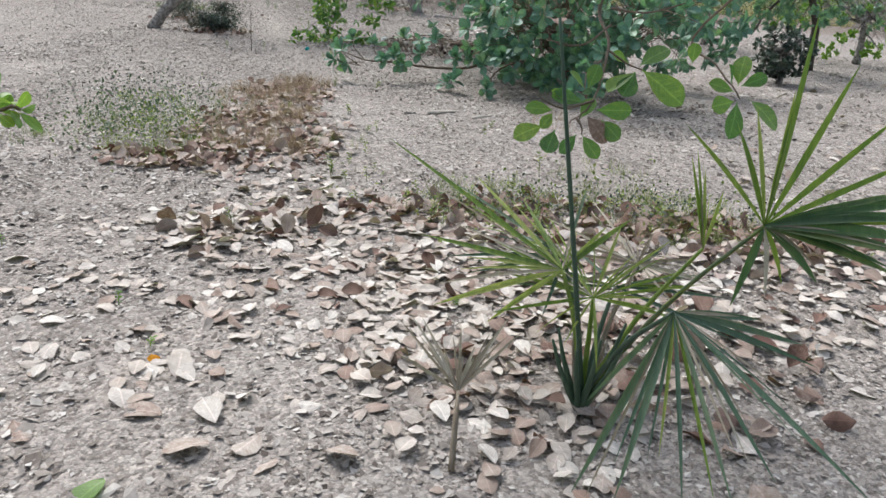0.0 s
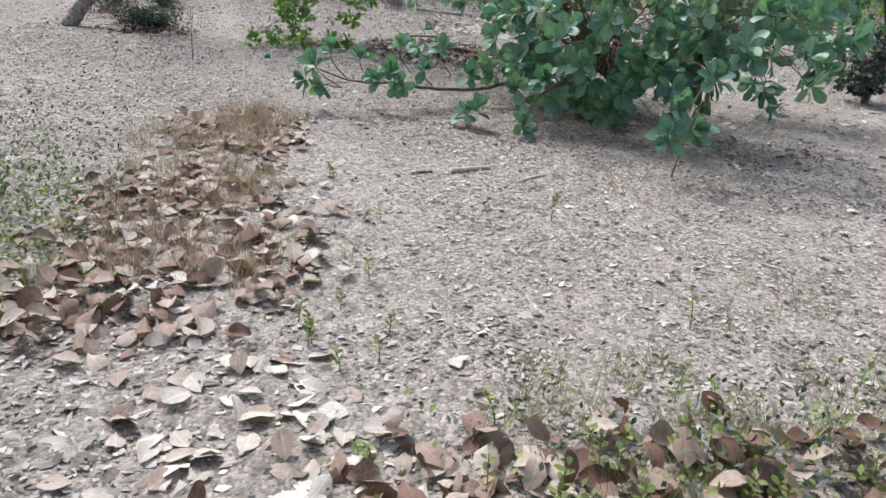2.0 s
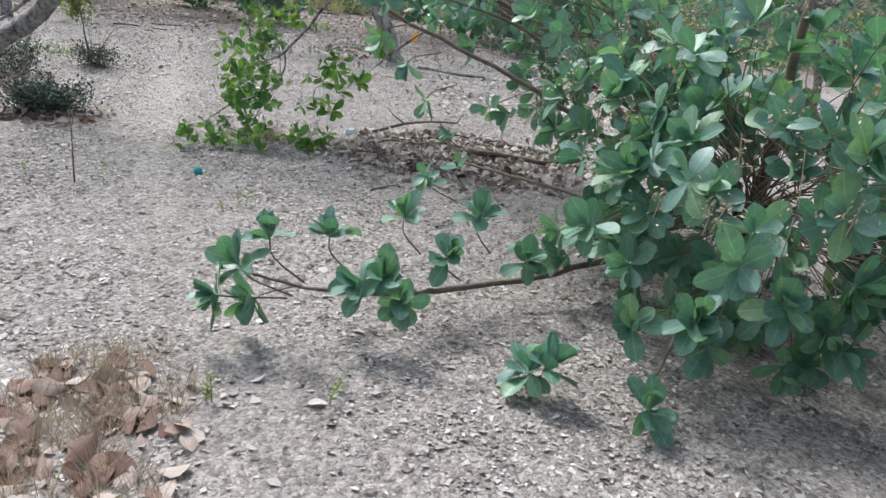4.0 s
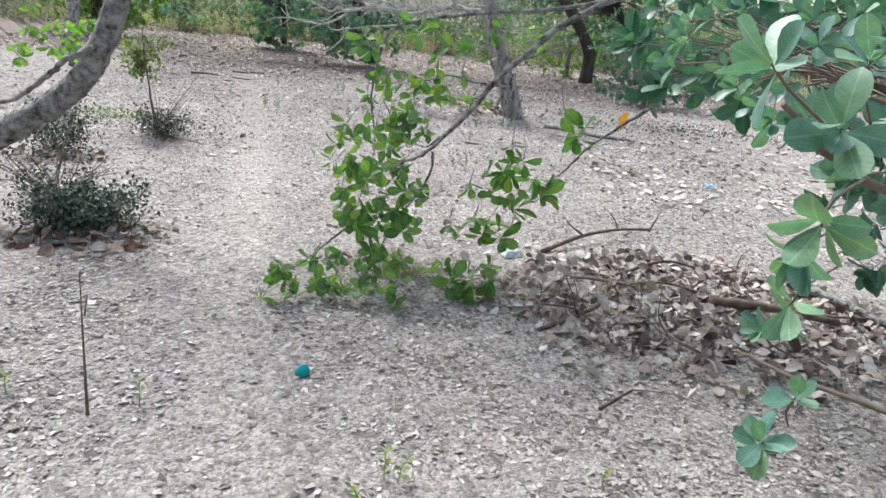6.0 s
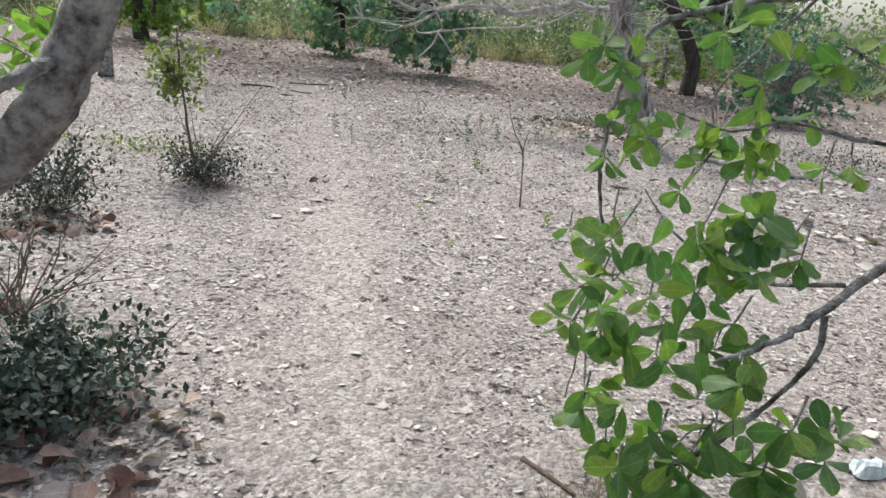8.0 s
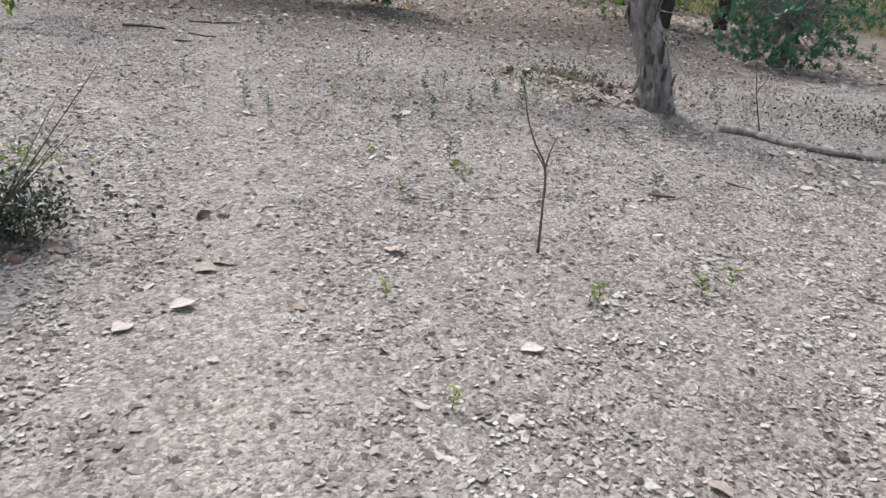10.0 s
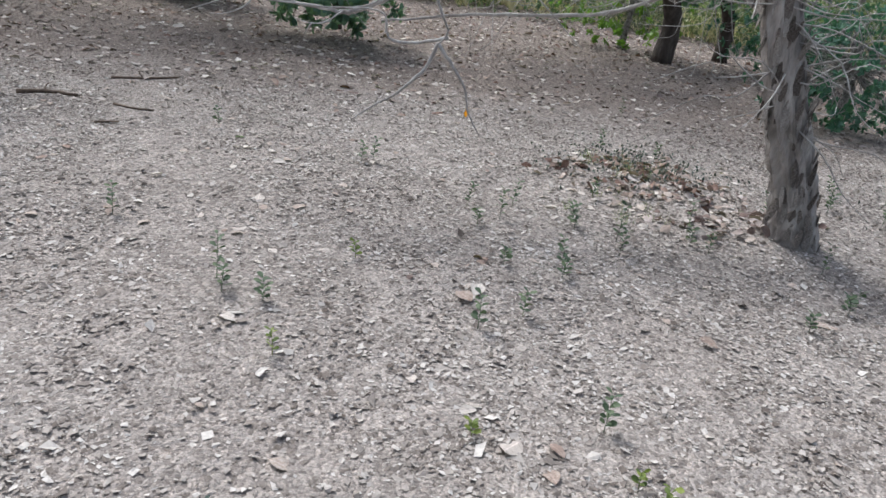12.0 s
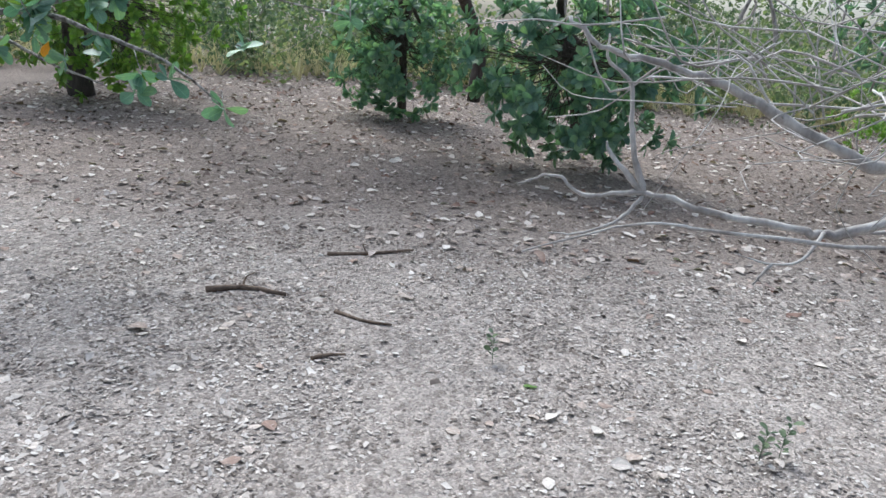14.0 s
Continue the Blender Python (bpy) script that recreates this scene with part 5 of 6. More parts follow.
    for pts, r in (([(-3.23, 13.42, 1.235), (-3.29, 13.44, 1.40), (-3.32, 13.45, 1.57), (-3.40, 13.45, 1.64), (-3.41, 13.45, 1.72)], 0.010),
                   ([(-3.24, 13.42, 1.24), (-3.35, 13.45, 1.35), (-3.37, 13.45, 1.385)], 0.010),
                   ([(-3.23, 13.42, 1.225), (-3.30, 13.40, 1.14), (-3.42, 13.40, 1.08), (-3.52, 13.40, 1.07)], 0.007),
                   ([(-2.68, 13.34, 1.19), (-2.77, 13.22, 1.13), (-2.86, 13.20, 1.11), (-2.97, 13.20, 1.13)], 0.006),
                   ([(-2.86, 13.20, 1.11), (-2.90, 13.2, 1.04)], 0.006),
                   ([(-2.32, 13.38, 1.42), (-2.40, 13.1, 1.38), (-2.51, 13.0, 1.28), (-2.75, 13.0, 1.24), (-3.10, 13.0, 1.24), (-3.31, 13.0, 1.23), (-3.60, 13.02, 1.11)], 0.009),
                   ([(-1.70, 13.36, 1.6), (-2.0, 12.9, 1.75), (-2.22, 12.55, 1.62), (-2.16, 12.5, 1.41), (-2.08, 12.5, 1.25), (-2.12, 12.5, 1.17)], 0.013),
                   ([(-2.12, 12.5, 1.18), (-2.18, 12.5, 1.03), (-2.33, 12.5, 0.87), (-2.42, 12.5, 0.81), (-2.56, 12.5, 0.70)], 0.011),
                   ([(-2.12, 12.5, 1.17), (-2.02, 12.5, 1.05), (-1.94, 12.5, 0.94), (-1.91, 12.5, 0.82), (-1.82, 12.5, 0.68)], 0.010),
                   ([(-2.07, 12.5, 1.21), (-2.25, 12.58, 1.15), (-2.39, 12.6, 1.16), (-2.42, 12.6, 1.27), (-2.50, 12.6, 1.30), (-2.64, 12.6, 1.29)], 0.010)):
        L(pts, r, r * 0.35, "dead_limb", 6)
    # tangle of bare twigs over the limbs
    spine = spline([(0.0, 13.2, 1.7), (-1.0, 13.4, 1.6), (-2.0, 13.4, 1.55), (-3.3, 13.45, 1.7)], 30)
    for i in range(95):
        p = spine[q.integers(len(spine))] + q.normal(size=3) * (0.1, 0.12, 0.05)
        d = np.array([q.normal() * 0.8 - 0.4, q.normal() * 0.7, q.normal() * 0.4 + (0.12 if i % 3 else -0.25)])
        d *= q.uniform(0.3, 0.8) / np.linalg.norm(d)
        bend = q.normal(size=3) * 0.08
        b.twig([p, p + d * 0.4 + bend, p + d * 0.75 - bend * 0.5, p + d], q.uniform(0.003, 0.006), 0.0015)
    for i in range(34):
        h = q.uniform(0.9, 1.75)
        p = np.array((0.50 - 0.30 * h, 12.9, h))
        d = np.array([abs(q.normal()) + 0.3 if i % 4 else -0.8, q.normal() * 0.5, q.normal() * 0.35])
        d *= q.uniform(0.4, 1.0) / np.linalg.norm(d)
        b.twig([p, p + d * 0.4 + q.normal(size=3) * 0.06, p + d * 0.7 + q.normal(size=3) * 0.06, p + d], 0.006, 0.002)
    for i in range(210):
        p = np.array((q.uniform(-3.0, 0.3), q.uniform(13.1, 13.7), q.uniform(1.5, 1.8)))
        d = np.array([q.normal() - 0.3, q.normal() * 0.6, q.normal() * 0.5 + 0.35])
        d *= q.uniform(0.4, 0.9) / np.linalg.norm(d)
        w = q.normal(size=(2, 3)) * 0.09
        b.twig([p, p + d * 0.35 + w[0], p + d * 0.7 + w[1], p + d], q.uniform(0.002, 0.0045), 0.0012)
    # high crown, out of sight but for its shade
    b.limb([(-0.02, 13.2, 2.9), (0.5, 13.6, 3.6), (0.9, 13.8, 4.2)], 0.07, 0.03)
    bush_fill(b, (0.9, 14.8, 4.1), (2.3, 2.2, 0.6), 150, (0.0, 13.2, 3.0), 3.0, 0.13, 7, 61)
    ob = b.finish(0, (0, 0), SMALL)
    me = one_leaf("orange_leaf", LEAVES[1], ORANGE, 0.055)
    o = part("orange_leaf", me, ob, "single orange dead leaf caught on a twig")
    o.matrix_basis = pose(-1.91 - root[0], 12.5 - root[1], 0.84, -70, 0, 40)


build_dead_limb_tree()


def leafy_tree(name, label, root, trunk, centre, radii, count, mat, seed, size=0.12, lowest=0.1, singles=0, wood=None, shell=0.5, group="trees round the clearing", near=(0, 0), leaves=8, thick=0.08, leaf=ROUND):
    b = Plant(name, label, "tree", root, wood or SMOOTHBARK, mat, group)
    b.limb(trunk, thick, thick * 0.4, "trunk", 10)
    top = np.array(trunk[-1], float)
    q = np.random.default_rng(seed)
    for i in range(5):
        e = np.array(centre) + q.normal(size=3) * np.array(radii) * 0.45
        b.limb([np.array(trunk[-2]), (np.array(trunk[-2]) + e) / 2 + q.normal(size=3) * 0.15, e], 0.035, 0.01)
    bush_fill(b, centre, radii, count, trunk[-2], lowest, size * 0.8, leaves + 5, seed, 0.008, shell)
    b.finish(singles, near, None if singles else leaf)


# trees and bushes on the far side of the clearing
# the first three have high unseen crowns, added to cast shade on the litter
leafy_tree("broadleaf_tree", "added tree with an unseen crown that shades the far side", (-4.9, 27.0, 0), [(-4.9, 27.0, 0), (-4.9, 26.7, 1.2), (-5.4, 24.0, 2.6), (-6.0, 21.8, 3.3)], (-6.2, 20.2, 3.4), (3.4, 3.6, 0.7), 450, DEEP, 91, 0.17, 2.5, thick=0.15, wood=DARKBARK, leaf=SMALL)
leafy_tree("broadleaf_tree", "tree with an added unseen crown that shades the litter", (3.0, 22.2, 0), [(3.0, 22.2, 0), (2.9, 22.0, 1.0), (1.6, 21.0, 2.5), (0.0, 20.2, 3.2)], (0.0, 20.6, 3.4), (3.4, 3.6, 0.7), 410, DEEP, 92, 0.17, 2.5, thick=0.2, wood=DARKBARK, leaf=SMALL)
leafy_tree("broadleaf_tree", "added tree with an unseen shading crown at the corner of the clearing", (-12.4, 26.5, 0), [(-12.4, 26.5, 0), (-12.3, 26.3, 1.2), (-11.8, 25.2, 2.6), (-11.2, 24.4, 3.3)], (-11.4, 23.6, 3.5), (3.4, 3.2, 0.7), 380, DEEP, 93, 0.17, 2.6, thick=0.15, wood=DARKBARK, leaf=SMALL)
leafy_tree("broadleaf_tree", "dark green tree with foliage hanging to the ground", (-3.0, 21.5, 0), [(-3.0, 21.5, 0), (-3.1, 21.3, 0.9), (-3.4, 20.8, 1.7), (-3.5, 20.4, 2.4)], (-3.2, 20.1, 1.25), (1.55, 1.3, 1.15), 230, HAZED, 71, 0.20, 0.12, wood=DARKBARK)
leafy_tree("broadleaf_tree", "leafy green tree at the edge of the clearing", (-5.9, 24.0, 0), [(-5.9, 24.0, 0), (-5.9, 23.8, 1.0), (-5.8, 23.4, 1.9), (-5.8, 23.2, 2.5)], (-5.9, 23.2, 1.15), (1.1, 1.2, 1.15), 170, HAZED, 72, 0.20, 0.10, wood=DARKBARK)
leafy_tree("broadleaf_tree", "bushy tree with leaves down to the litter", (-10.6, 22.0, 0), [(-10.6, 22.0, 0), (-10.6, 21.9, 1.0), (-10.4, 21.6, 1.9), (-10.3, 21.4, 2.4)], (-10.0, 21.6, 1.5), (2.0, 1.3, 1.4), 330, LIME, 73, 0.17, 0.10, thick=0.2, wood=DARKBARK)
leafy_tree("broadleaf_tree", "tree with a low branch reaching over the clearing", (-7.35, 14.4, 0), [(-7.35, 14.4, 0), (-7.4, 14.5, 0.9), (-7.45, 14.8, 1.7), (-7.3, 15.1, 2.1)], (-6.6, 15.2, 1.85), (1.0, 0.6, 0.4), 24, GREEN, 74, 0.17, 1.42, 60, None, 0.5, "trees round the clearing", (-6, 14.8), thick=0.12)


def build_low_branch():
    """A low branch of large leaves that hangs into the clearing from a tree beside it."""
    root = np.array((-8.6, 16.2, 0.0))
    b = Plant("leaning_sapling", "leaning sapling with large glossy leaves low over litter", "sapling", root, SMOOTHBARK, GREEN)
    b.limb([root, (-8.3, 16.1, 0.8), (-7.7, 15.9, 1.35), (-7.0, 15.7, 1.5), (-6.4, 15.6, 1.42), (-5.9, 15.6, 1.25), (-5.6, 15.6, 1.05)], 0.035, 0.005)
    b.limb([(-7.7, 15.9, 1.35), (-7.2, 15.8, 1.3), (-6.8, 15.65, 1.2), (-6.4, 15.6, 1.1)], 0.018, 0.005)
    b.limb([(-7.0, 15.7, 1.5), (-6.2, 15.6, 1.72), (-5.5, 15.6, 1.75), (-4.8, 15.6, 1.66)], 0.014, 0.004)
    for p in ((-6.65, 15.6, 1.23), (-6.92, 15.6, 1.54), (-6.34, 15.6, 1.28), (-6.13, 15.6, 1.19), (-5.94, 15.6, 1.18), (-4.78, 15.6, 1.63), (-5.45, 15.6, 1.42), (-6.17, 15.6, 1.08), (-6.85, 15.6, 1.37), (-6.42, 15.6, 1.41), (-5.58, 15.6, 1.02), (-7.2, 15.7, 1.25), (-7.3, 15.7, 1.5)):
        w = np.array([rng.uniform(-0.4, 0.6), rng.uniform(-0.6, 0.0), rng.uniform(-0.6, 0.4)])
        b.twig([np.array(p) - w * 0.15 + np.array([-0.08, 0.05, 0.06]), p], 0.005, 0.003)
        b.rosette(p, w, 6, 0.15)
    ob = b.finish(90, (-6.2, 15.4))
    o = part("orange_leaf", one_leaf("orange_leaf", LEAVES[1], ORANGE, 0.10), ob, "single orange dying leaf")
    o.matrix_basis = pose(-6.72 - root[0], 15.55 - root[1], 1.34, -80, 20, 30)


build_low_branch()
leafy_tree("broadleaf_tree", "dark tree beyond the bare limbs", (4.7, 23.4, 0), [(4.7, 23.4, 0), (4.6, 23.3, 0.9), (3.9, 22.8, 1.7), (3.4, 22.4, 2.6)], (3.0, 22.4, 2.3), (2.8, 1.6, 1.3), 330, HAZED, 75, 0.17, 1.0, thick=0.16, wood=DARKBARK)
leafy_tree("broadleaf_tree", "dark leafy bush at the edge of the litter", (3.7, 17.6, 0), [(3.7, 17.6, 0), (3.7, 17.5, 0.4), (3.6, 17.4, 0.8), (3.6, 17.4, 1.1)], (3.7, 17.5, 0.8), (1.5, 1.0, 0.95), 260, DEEP, 76, 0.11, 0.08)
leafy_tree("sunlit_shrub", "leafy dark green shrub behind the trees", (5.2, 21.5, 0), [(5.2, 21.5, 0), (5.2, 21.4, 0.4), (5.2, 21.3, 0.8), (5.1, 21.3, 1.2)], (5.2, 21.5, 0.9), (1.7, 1.2, 0.9), 130, DEEP, 77, 0.13, 0.08, group="sunlit shrubs")
leafy_tree("sunlit_shrub", "sunlit yellow-green shrub behind the trees", (2.6, 23.5, 0), [(2.6, 23.5, 0), (2.6, 23.4, 0.4), (2.6, 23.3, 0.8), (2.5, 23.3, 1.2)], (2.6, 23.5, 0.8), (1.6, 1.0, 0.8), 110, LIME, 78, 0.13, 0.08, group="sunlit shrubs")
leafy_tree("broadleaf_tree", "spreading tree with bare lower limbs", (7.2, 9.5, 0), [(7.2, 9.5, 0), (7.1, 9.4, 0.8), (6.7, 9.1, 1.6), (6.4, 9.0, 2.3)], (6.4, 9.2, 1.9), (2.0, 1.8, 1.3), 200, GREEN, 79, 0.13, 0.9, wood=SMOOTHBARK)
leafy_tree("broadleaf_tree", "scrubby yellow-green tree behind the leaf pile", (7.8, 5.6, 0), [(7.8, 5.6, 0), (7.7, 5.5, 0.8), (7.3, 5.3, 1.5), (7.0, 5.2, 2.1)], (7.2, 5.2, 1.6), (1.9, 1.6, 1.1), 190, HAZED, 80, 0.14, 0.35, wood=DARKBARK)
leafy_tree("dark_shrub", "dark bush beyond the path", (6.4, 3.5, 0), [(6.4, 3.5, 0), (6.4, 3.5, 0.3), (6.4, 3.5, 0.5), (6.4, 3.5, 0.7)], (6.4, 3.5, 0.45), (0.45, 0.45, 0.42), 90, SHRUB, 81, 0.11, 0.06, thick=0.05)
leafy_tree("sunlit_shrub", "yellow-green scrub at the edge of the clearing", (9.6, 7.4, 0), [(9.6, 7.4, 0), (9.6, 7.4, 0.4), (9.5, 7.3, 0.8), (9.5, 7.3, 1.2)], (9.6, 7.4, 1.0), (2.2, 1.4, 1.0), 150, LIME, 83, 0.13, 0.08, group="sunlit shrubs")
leafy_tree("broadleaf_tree", "green tree at the side of the clearing", (-10.5, 12.0, 0), [(-10.5, 12.0, 0), (-10.4, 12.0, 1.0), (-10.0, 11.9, 1.9), (-9.8, 11.8, 2.6)], (-9.9, 11.9, 1.5), (1.5, 1.5, 1.4), 180, GREEN, 82, 0.14, 0.4)


def build_far_woods():
    """Foliage of the woods all round, in uneven clumps with gaps."""
    q = np.random.default_rng(99)
    V, F, mats = [], [], []
    for i in range(190):
        a = q.uniform(0, 2 * np.pi)
        d = q.uniform(33, 52) if math.sin(a) > -0.2 else q.uniform(20, 34)
        c = np.array([-2 + d * math.cos(a), 8 + d * math.sin(a), 0])
        h, r = q.uniform(1.6, 6.5), q.uniform(1.0, 2.6)
        n = int(150 + 60 * h)
        p = q.normal(size=(n, 3)) * (r * 0.55, r * 0.55, h * 0.26) + c + (0, 0, h * 0.5)
        p[:, 2] = np.abs(p[:, 2]) + 0.05
        mats.append(frames_for(p, q.normal(size=(n, 3)), q.uniform(0.22, 0.42, n), spin=0.9))
    # lower scrub that closes the clearing
    for i in range(420):
        a = q.uniform(-0.15, 3.3) if i % 5 else q.uniform(0, 2 * np.pi)
        d = q.uniform(23.5, 33)
        c = np.array([-2 + d * math.cos(a), 6 + d * math.sin(a), 0])
        h, r, n = q.uniform(0.4, 2.2), q.uniform(0.4, 1.1), 190
        p = q.normal(size=(n, 3)) * (r * 0.5, r * 0.5, h * 0.28) + c + (0, 0, h * 0.45)
        p[:, 2] = np.abs(p[:, 2]) + 0.03
        mats.append(frames_for(p, q.normal(size=(n, 3)), q.uniform(0.10, 0.20, n), spin=0.9))
    # thicket that closes the gaps between the nearer trees
    for i in range(150):
        a, d = q.uniform(0.75, 2.35), q.uniform(21.5, 26)
        c = np.array([-2 + d * math.cos(a), 6 + d * math.sin(a), 0])
        h, r, n = q.uniform(0.7, 2.4), q.uniform(0.35, 0.9), 170
        p = q.normal(size=(n, 3)) * (r * 0.5, r * 0.5, h * 0.28) + c + (0, 0, h * 0.5)
        p[:, 2] = np.abs(p[:, 2]) + 0.03
        mats.append(frames_for(p, q.normal(size=(n, 3)), q.uniform(0.10, 0.18, n), spin=0.9))
    M = np.concatenate(mats)
    V, F = scattered(SPECK, M)
    tagged(new("far_woods", quad_mesh("far_woods", V, F, FARLEAF)), "distant sunlit scrub and woodland foliage", "woods", "", "stuff")
    stems = []
    for i in range(150):
        a, d = q.uniform(0, 2 * np.pi), q.uniform(25, 40)
        x, y = -2 + d * math.cos(a), 8 + d * math.sin(a)
        stems.append(tube(spline([(x, y, -0.1), (x + q.normal() * 0.3, y, 2), (x + q.normal() * 0.8, y, q.uniform(3.5, 6))], 4), q.uniform(0.05, 0.15), 0.03, 6))
    V, F = joined(stems)
    for i in range(500):
        a, d = q.uniform(-0.2, 3.3), q.uniform(22, 33)
        p = np.array([-2 + d * math.cos(a), 6 + d * math.sin(a), q.uniform(0.0, 1.2)])
        e = p + q.normal(size=3) * (0.9, 0.9, 0.6) + (0, 0, 0.5)
        stems.append(tube(spline([p, (p + e) / 2 + q.normal(size=3) * 0.15, e], 3), q.uniform(0.01, 0.03), 0.006, 4))
    V, F = joined(stems)
    tagged(new("far_trunks", quad_mesh("far_trunks", V, F, BARK)), "distant thin grey trunks and bare branches in the woods", "trunks", "", "stuff")


build_far_woods()


# ---- saplings, sticks, weeds ----
def bare_sapling(label, lines, mat=TWIG):
    root = lines[0][0]
    ob = tagged(new("bare_sapling"), label, "sapling", "bare saplings")
    ob.location = root
    for i, pts in enumerate(lines):
        r = 0.008 if i == 0 else 0.004
        part("stem" if i == 0 else "side_twig", quad_mesh("stem", *tube(spline(pts, 6) - np.array(root), r, 0.002, 6, 0.15), mat), ob)


s0 = (-0.99, 9.16, -0.00)
bare_sapling("thin leafless sapling with a small fork", [[(s0[0], s0[1], -0.01), (-1.00, 9.16, 0.19), (-1.02, 9.16, 0.43), (-1.09, 9.16, 0.56), (-1.14, 9.16, 0.68), (-1.18, 9.16, 0.84)],
             [(-1.02, 9.16, 0.43), (-1.01, 9.14, 0.53), (-0.99, 9.12, 0.61)], [(-1.02, 9.16, 0.43), (-1.06, 9.18, 0.49), (-1.09, 9.20, 0.51)]])
bare_sapling("thin leafless sapling beside the path", [[(-1.49, 3.21, -0.01), (-1.49, 3.21, 0.11), (-1.49, 3.21, 0.32), (-1.49, 3.21, 0.59)], [(-1.48, 3.21, 0.42), (-1.46, 3.20, 0.51)]])
g0 = (1.52, 12.70)
bare_sapling("thin sapling near the fallen log", [[(*g0, -0.01), (1.31, 12.50, 0.38), (1.24, 12.50, 0.70)], [(1.31, 12.50, 0.38), (1.38, 12.50, 0.50)]])


def stick(label, pts, r, mat=DARKSTICK, forks=0, name="fallen_stick", seed=0):
    q = np.random.default_rng(seed)
    P = [(x, y, float(height(x, y)) + r * 0.7 + z) for x, y, z in pts]
    root = np.array(P[0])
    V = [tube(spline(P, 6) - root, r, r * 0.55, 8, 0.18)]
    ob = tagged(new(name, quad_mesh(name, *V[0], mat)), label, "stick", "fallen sticks")
    ob.location = root
    for i in range(forks):
        k = P[1 + i % (len(P) - 1)]
        e = np.array(k) + (q.normal() * 0.12, q.normal() * 0.12, abs(q.normal()) * 0.12 + 0.03)
        t = part("side_twig", quad_mesh("side_twig", *tube(spline([k, (np.array(k) + e) / 2 + q.normal(size=3) * 0.02, e], 4) - root, r * 0.4, 0.002, 6), mat), ob)


def flat(*pts):
    return [(x, y, 0.0) for x, y in pts]


stick("dark fallen stick lying on litter", flat((-5.45, 15.03), (-5.26, 15.14), (-4.98, 15.13)), 0.022, seed=1, forks=1)
stick("dark crooked stick lying on litter", flat((-4.96, 15.99), (-4.70, 16.13), (-4.39, 16.34)), 0.016, seed=2, forks=1)
stick("short dark stick on litter", flat((-4.63, 14.98), (-4.45, 14.90), (-4.27, 14.88)), 0.013, seed=3)
stick("short broken stick on litter", flat((-4.58, 14.34), (-4.51, 14.41), (-4.43, 14.45)), 0.012, seed=4)
stick("pale peeled stick on gravelly earth", flat((1.17, -0.66), (1.31, -0.57), (1.44, -0.53)), 0.019, PEELED, seed=5)
stick("pale thin stick on gravelly earth", flat((1.60, -0.82), (1.70, -0.72), (1.81, -0.63)), 0.012, PEELED, seed=6)
stick("short grey stick on gravelly earth", flat((0.95, -0.74), (1.05, -0.67)), 0.012, SMOOTHBARK, seed=7)
stick("forked branch lying across the leaf pile", [(*(0.49, 5.89), 0.0), (*(0.82, 6.21), 0.06), (*(1.13, 6.47), 0.07), (*(1.43, 6.66), 0.05)], 0.018, forks=4, seed=8)
stick("crooked stick on the leaf pile", flat((0.35, 4.44), (0.59, 4.68), (0.87, 5.01)), 0.014, forks=3, seed=9)
stick("stick half buried in the leaf pile", [(*(0.89, 5.29), 0.02), (*(1.29, 5.63), 0.05), (*(1.55, 5.56), 0.04)], 0.012, forks=2, seed=10)
stick("dark rotten log beside the leaf pile", [(*(1.42, 4.98), 0.03), (*(1.76, 4.99), 0.03), (*(2.18, 4.93), 0.03)], 0.035, seed=11)
stick("grey fallen log beside the leaf pile", [(*(2.15, 5.52), 0.02), (*(2.36, 5.33), 0.02), (*(2.56, 4.94), 0.02)], 0.04, SMOOTHBARK, seed=12)
for i in range(9):
    a = 0.7 * i
    x, y = 1.35 + 0.75 * math.cos(a * 1.7), 5.05 + 0.5 * math.sin(a * 2.3)
    stick("thin dark stick lying on the leaf pile", [(x, y, 0.03), (x + 0.2 * math.cos(a), y + 0.14 * math.sin(a), 0.05), (x + 0.42 * math.cos(a + 0.3), y + 0.3 * math.sin(a + 0.3), 0.03)], 0.008 + 0.002 * (i % 3), forks=1 + i % 2, seed=40 + i)
stick("twig at the edge of the leaf pile", flat((0.57, 3.69), (0.76, 3.91)), 0.008, forks=1, seed=13)
stick("long grey fallen log on litter", flat((1.05, 12.50), (1.33, 12.45), (1.51, 12.18), (1.83, 11.97), (2.28, 11.85)), 0.042, BARK, seed=14, name="fallen_log")
stick("thin dark stick on earth", flat((0.51, 10.73), (0.66, 10.61)), 0.01, seed=15)
stick("broken twig beside a seedling", flat((-0.15, 10.27), (0.02, 10.25)), 0.014, seed=16)
stick("dark stick on trodden earth", flat((-0.97, 5.52), (-0.87, 5.43), (-0.80, 5.36)), 0.012, seed=17)
stick("small stick at the edge of the path", flat((-1.08, 4.33), (-1.00, 4.33)), 0.006, seed=18)


def seedlings(points, label, mat, seed, h=0.13, leaf=0.035, group="seedlings", n=11):
    q = np.random.default_rng(seed)
    for x, y in points:
        root = np.array((x, y, float(height(x, y))))
        hh = h * q.uniform(0.7, 1.3)
        ob = tagged(new("seedling"), label, "seedling", group)
        ob.location = root
        top = (q.normal() * 0.015, q.normal() * 0.015, hh)
        part("stem", quad_mesh("stem", *tube(spline([(0, 0, -0.01), (top[0] * 0.3, 0, hh / 2), top], 3), 0.0025, 0.0012, 4), mat), ob)
        k = np.linspace(0.2, 1.0, n)[:, None]
        a = np.arange(n) * 2.4
        ways = np.column_stack([np.cos(a), np.sin(a), np.full(n, 0.5)])
        part("leaves", leaf_mesh("leaves", [(LEAVES[0], frames_for(k * np.array(top), ways, leaf * q.uniform(0.7, 1.2, n)))], mat), ob)


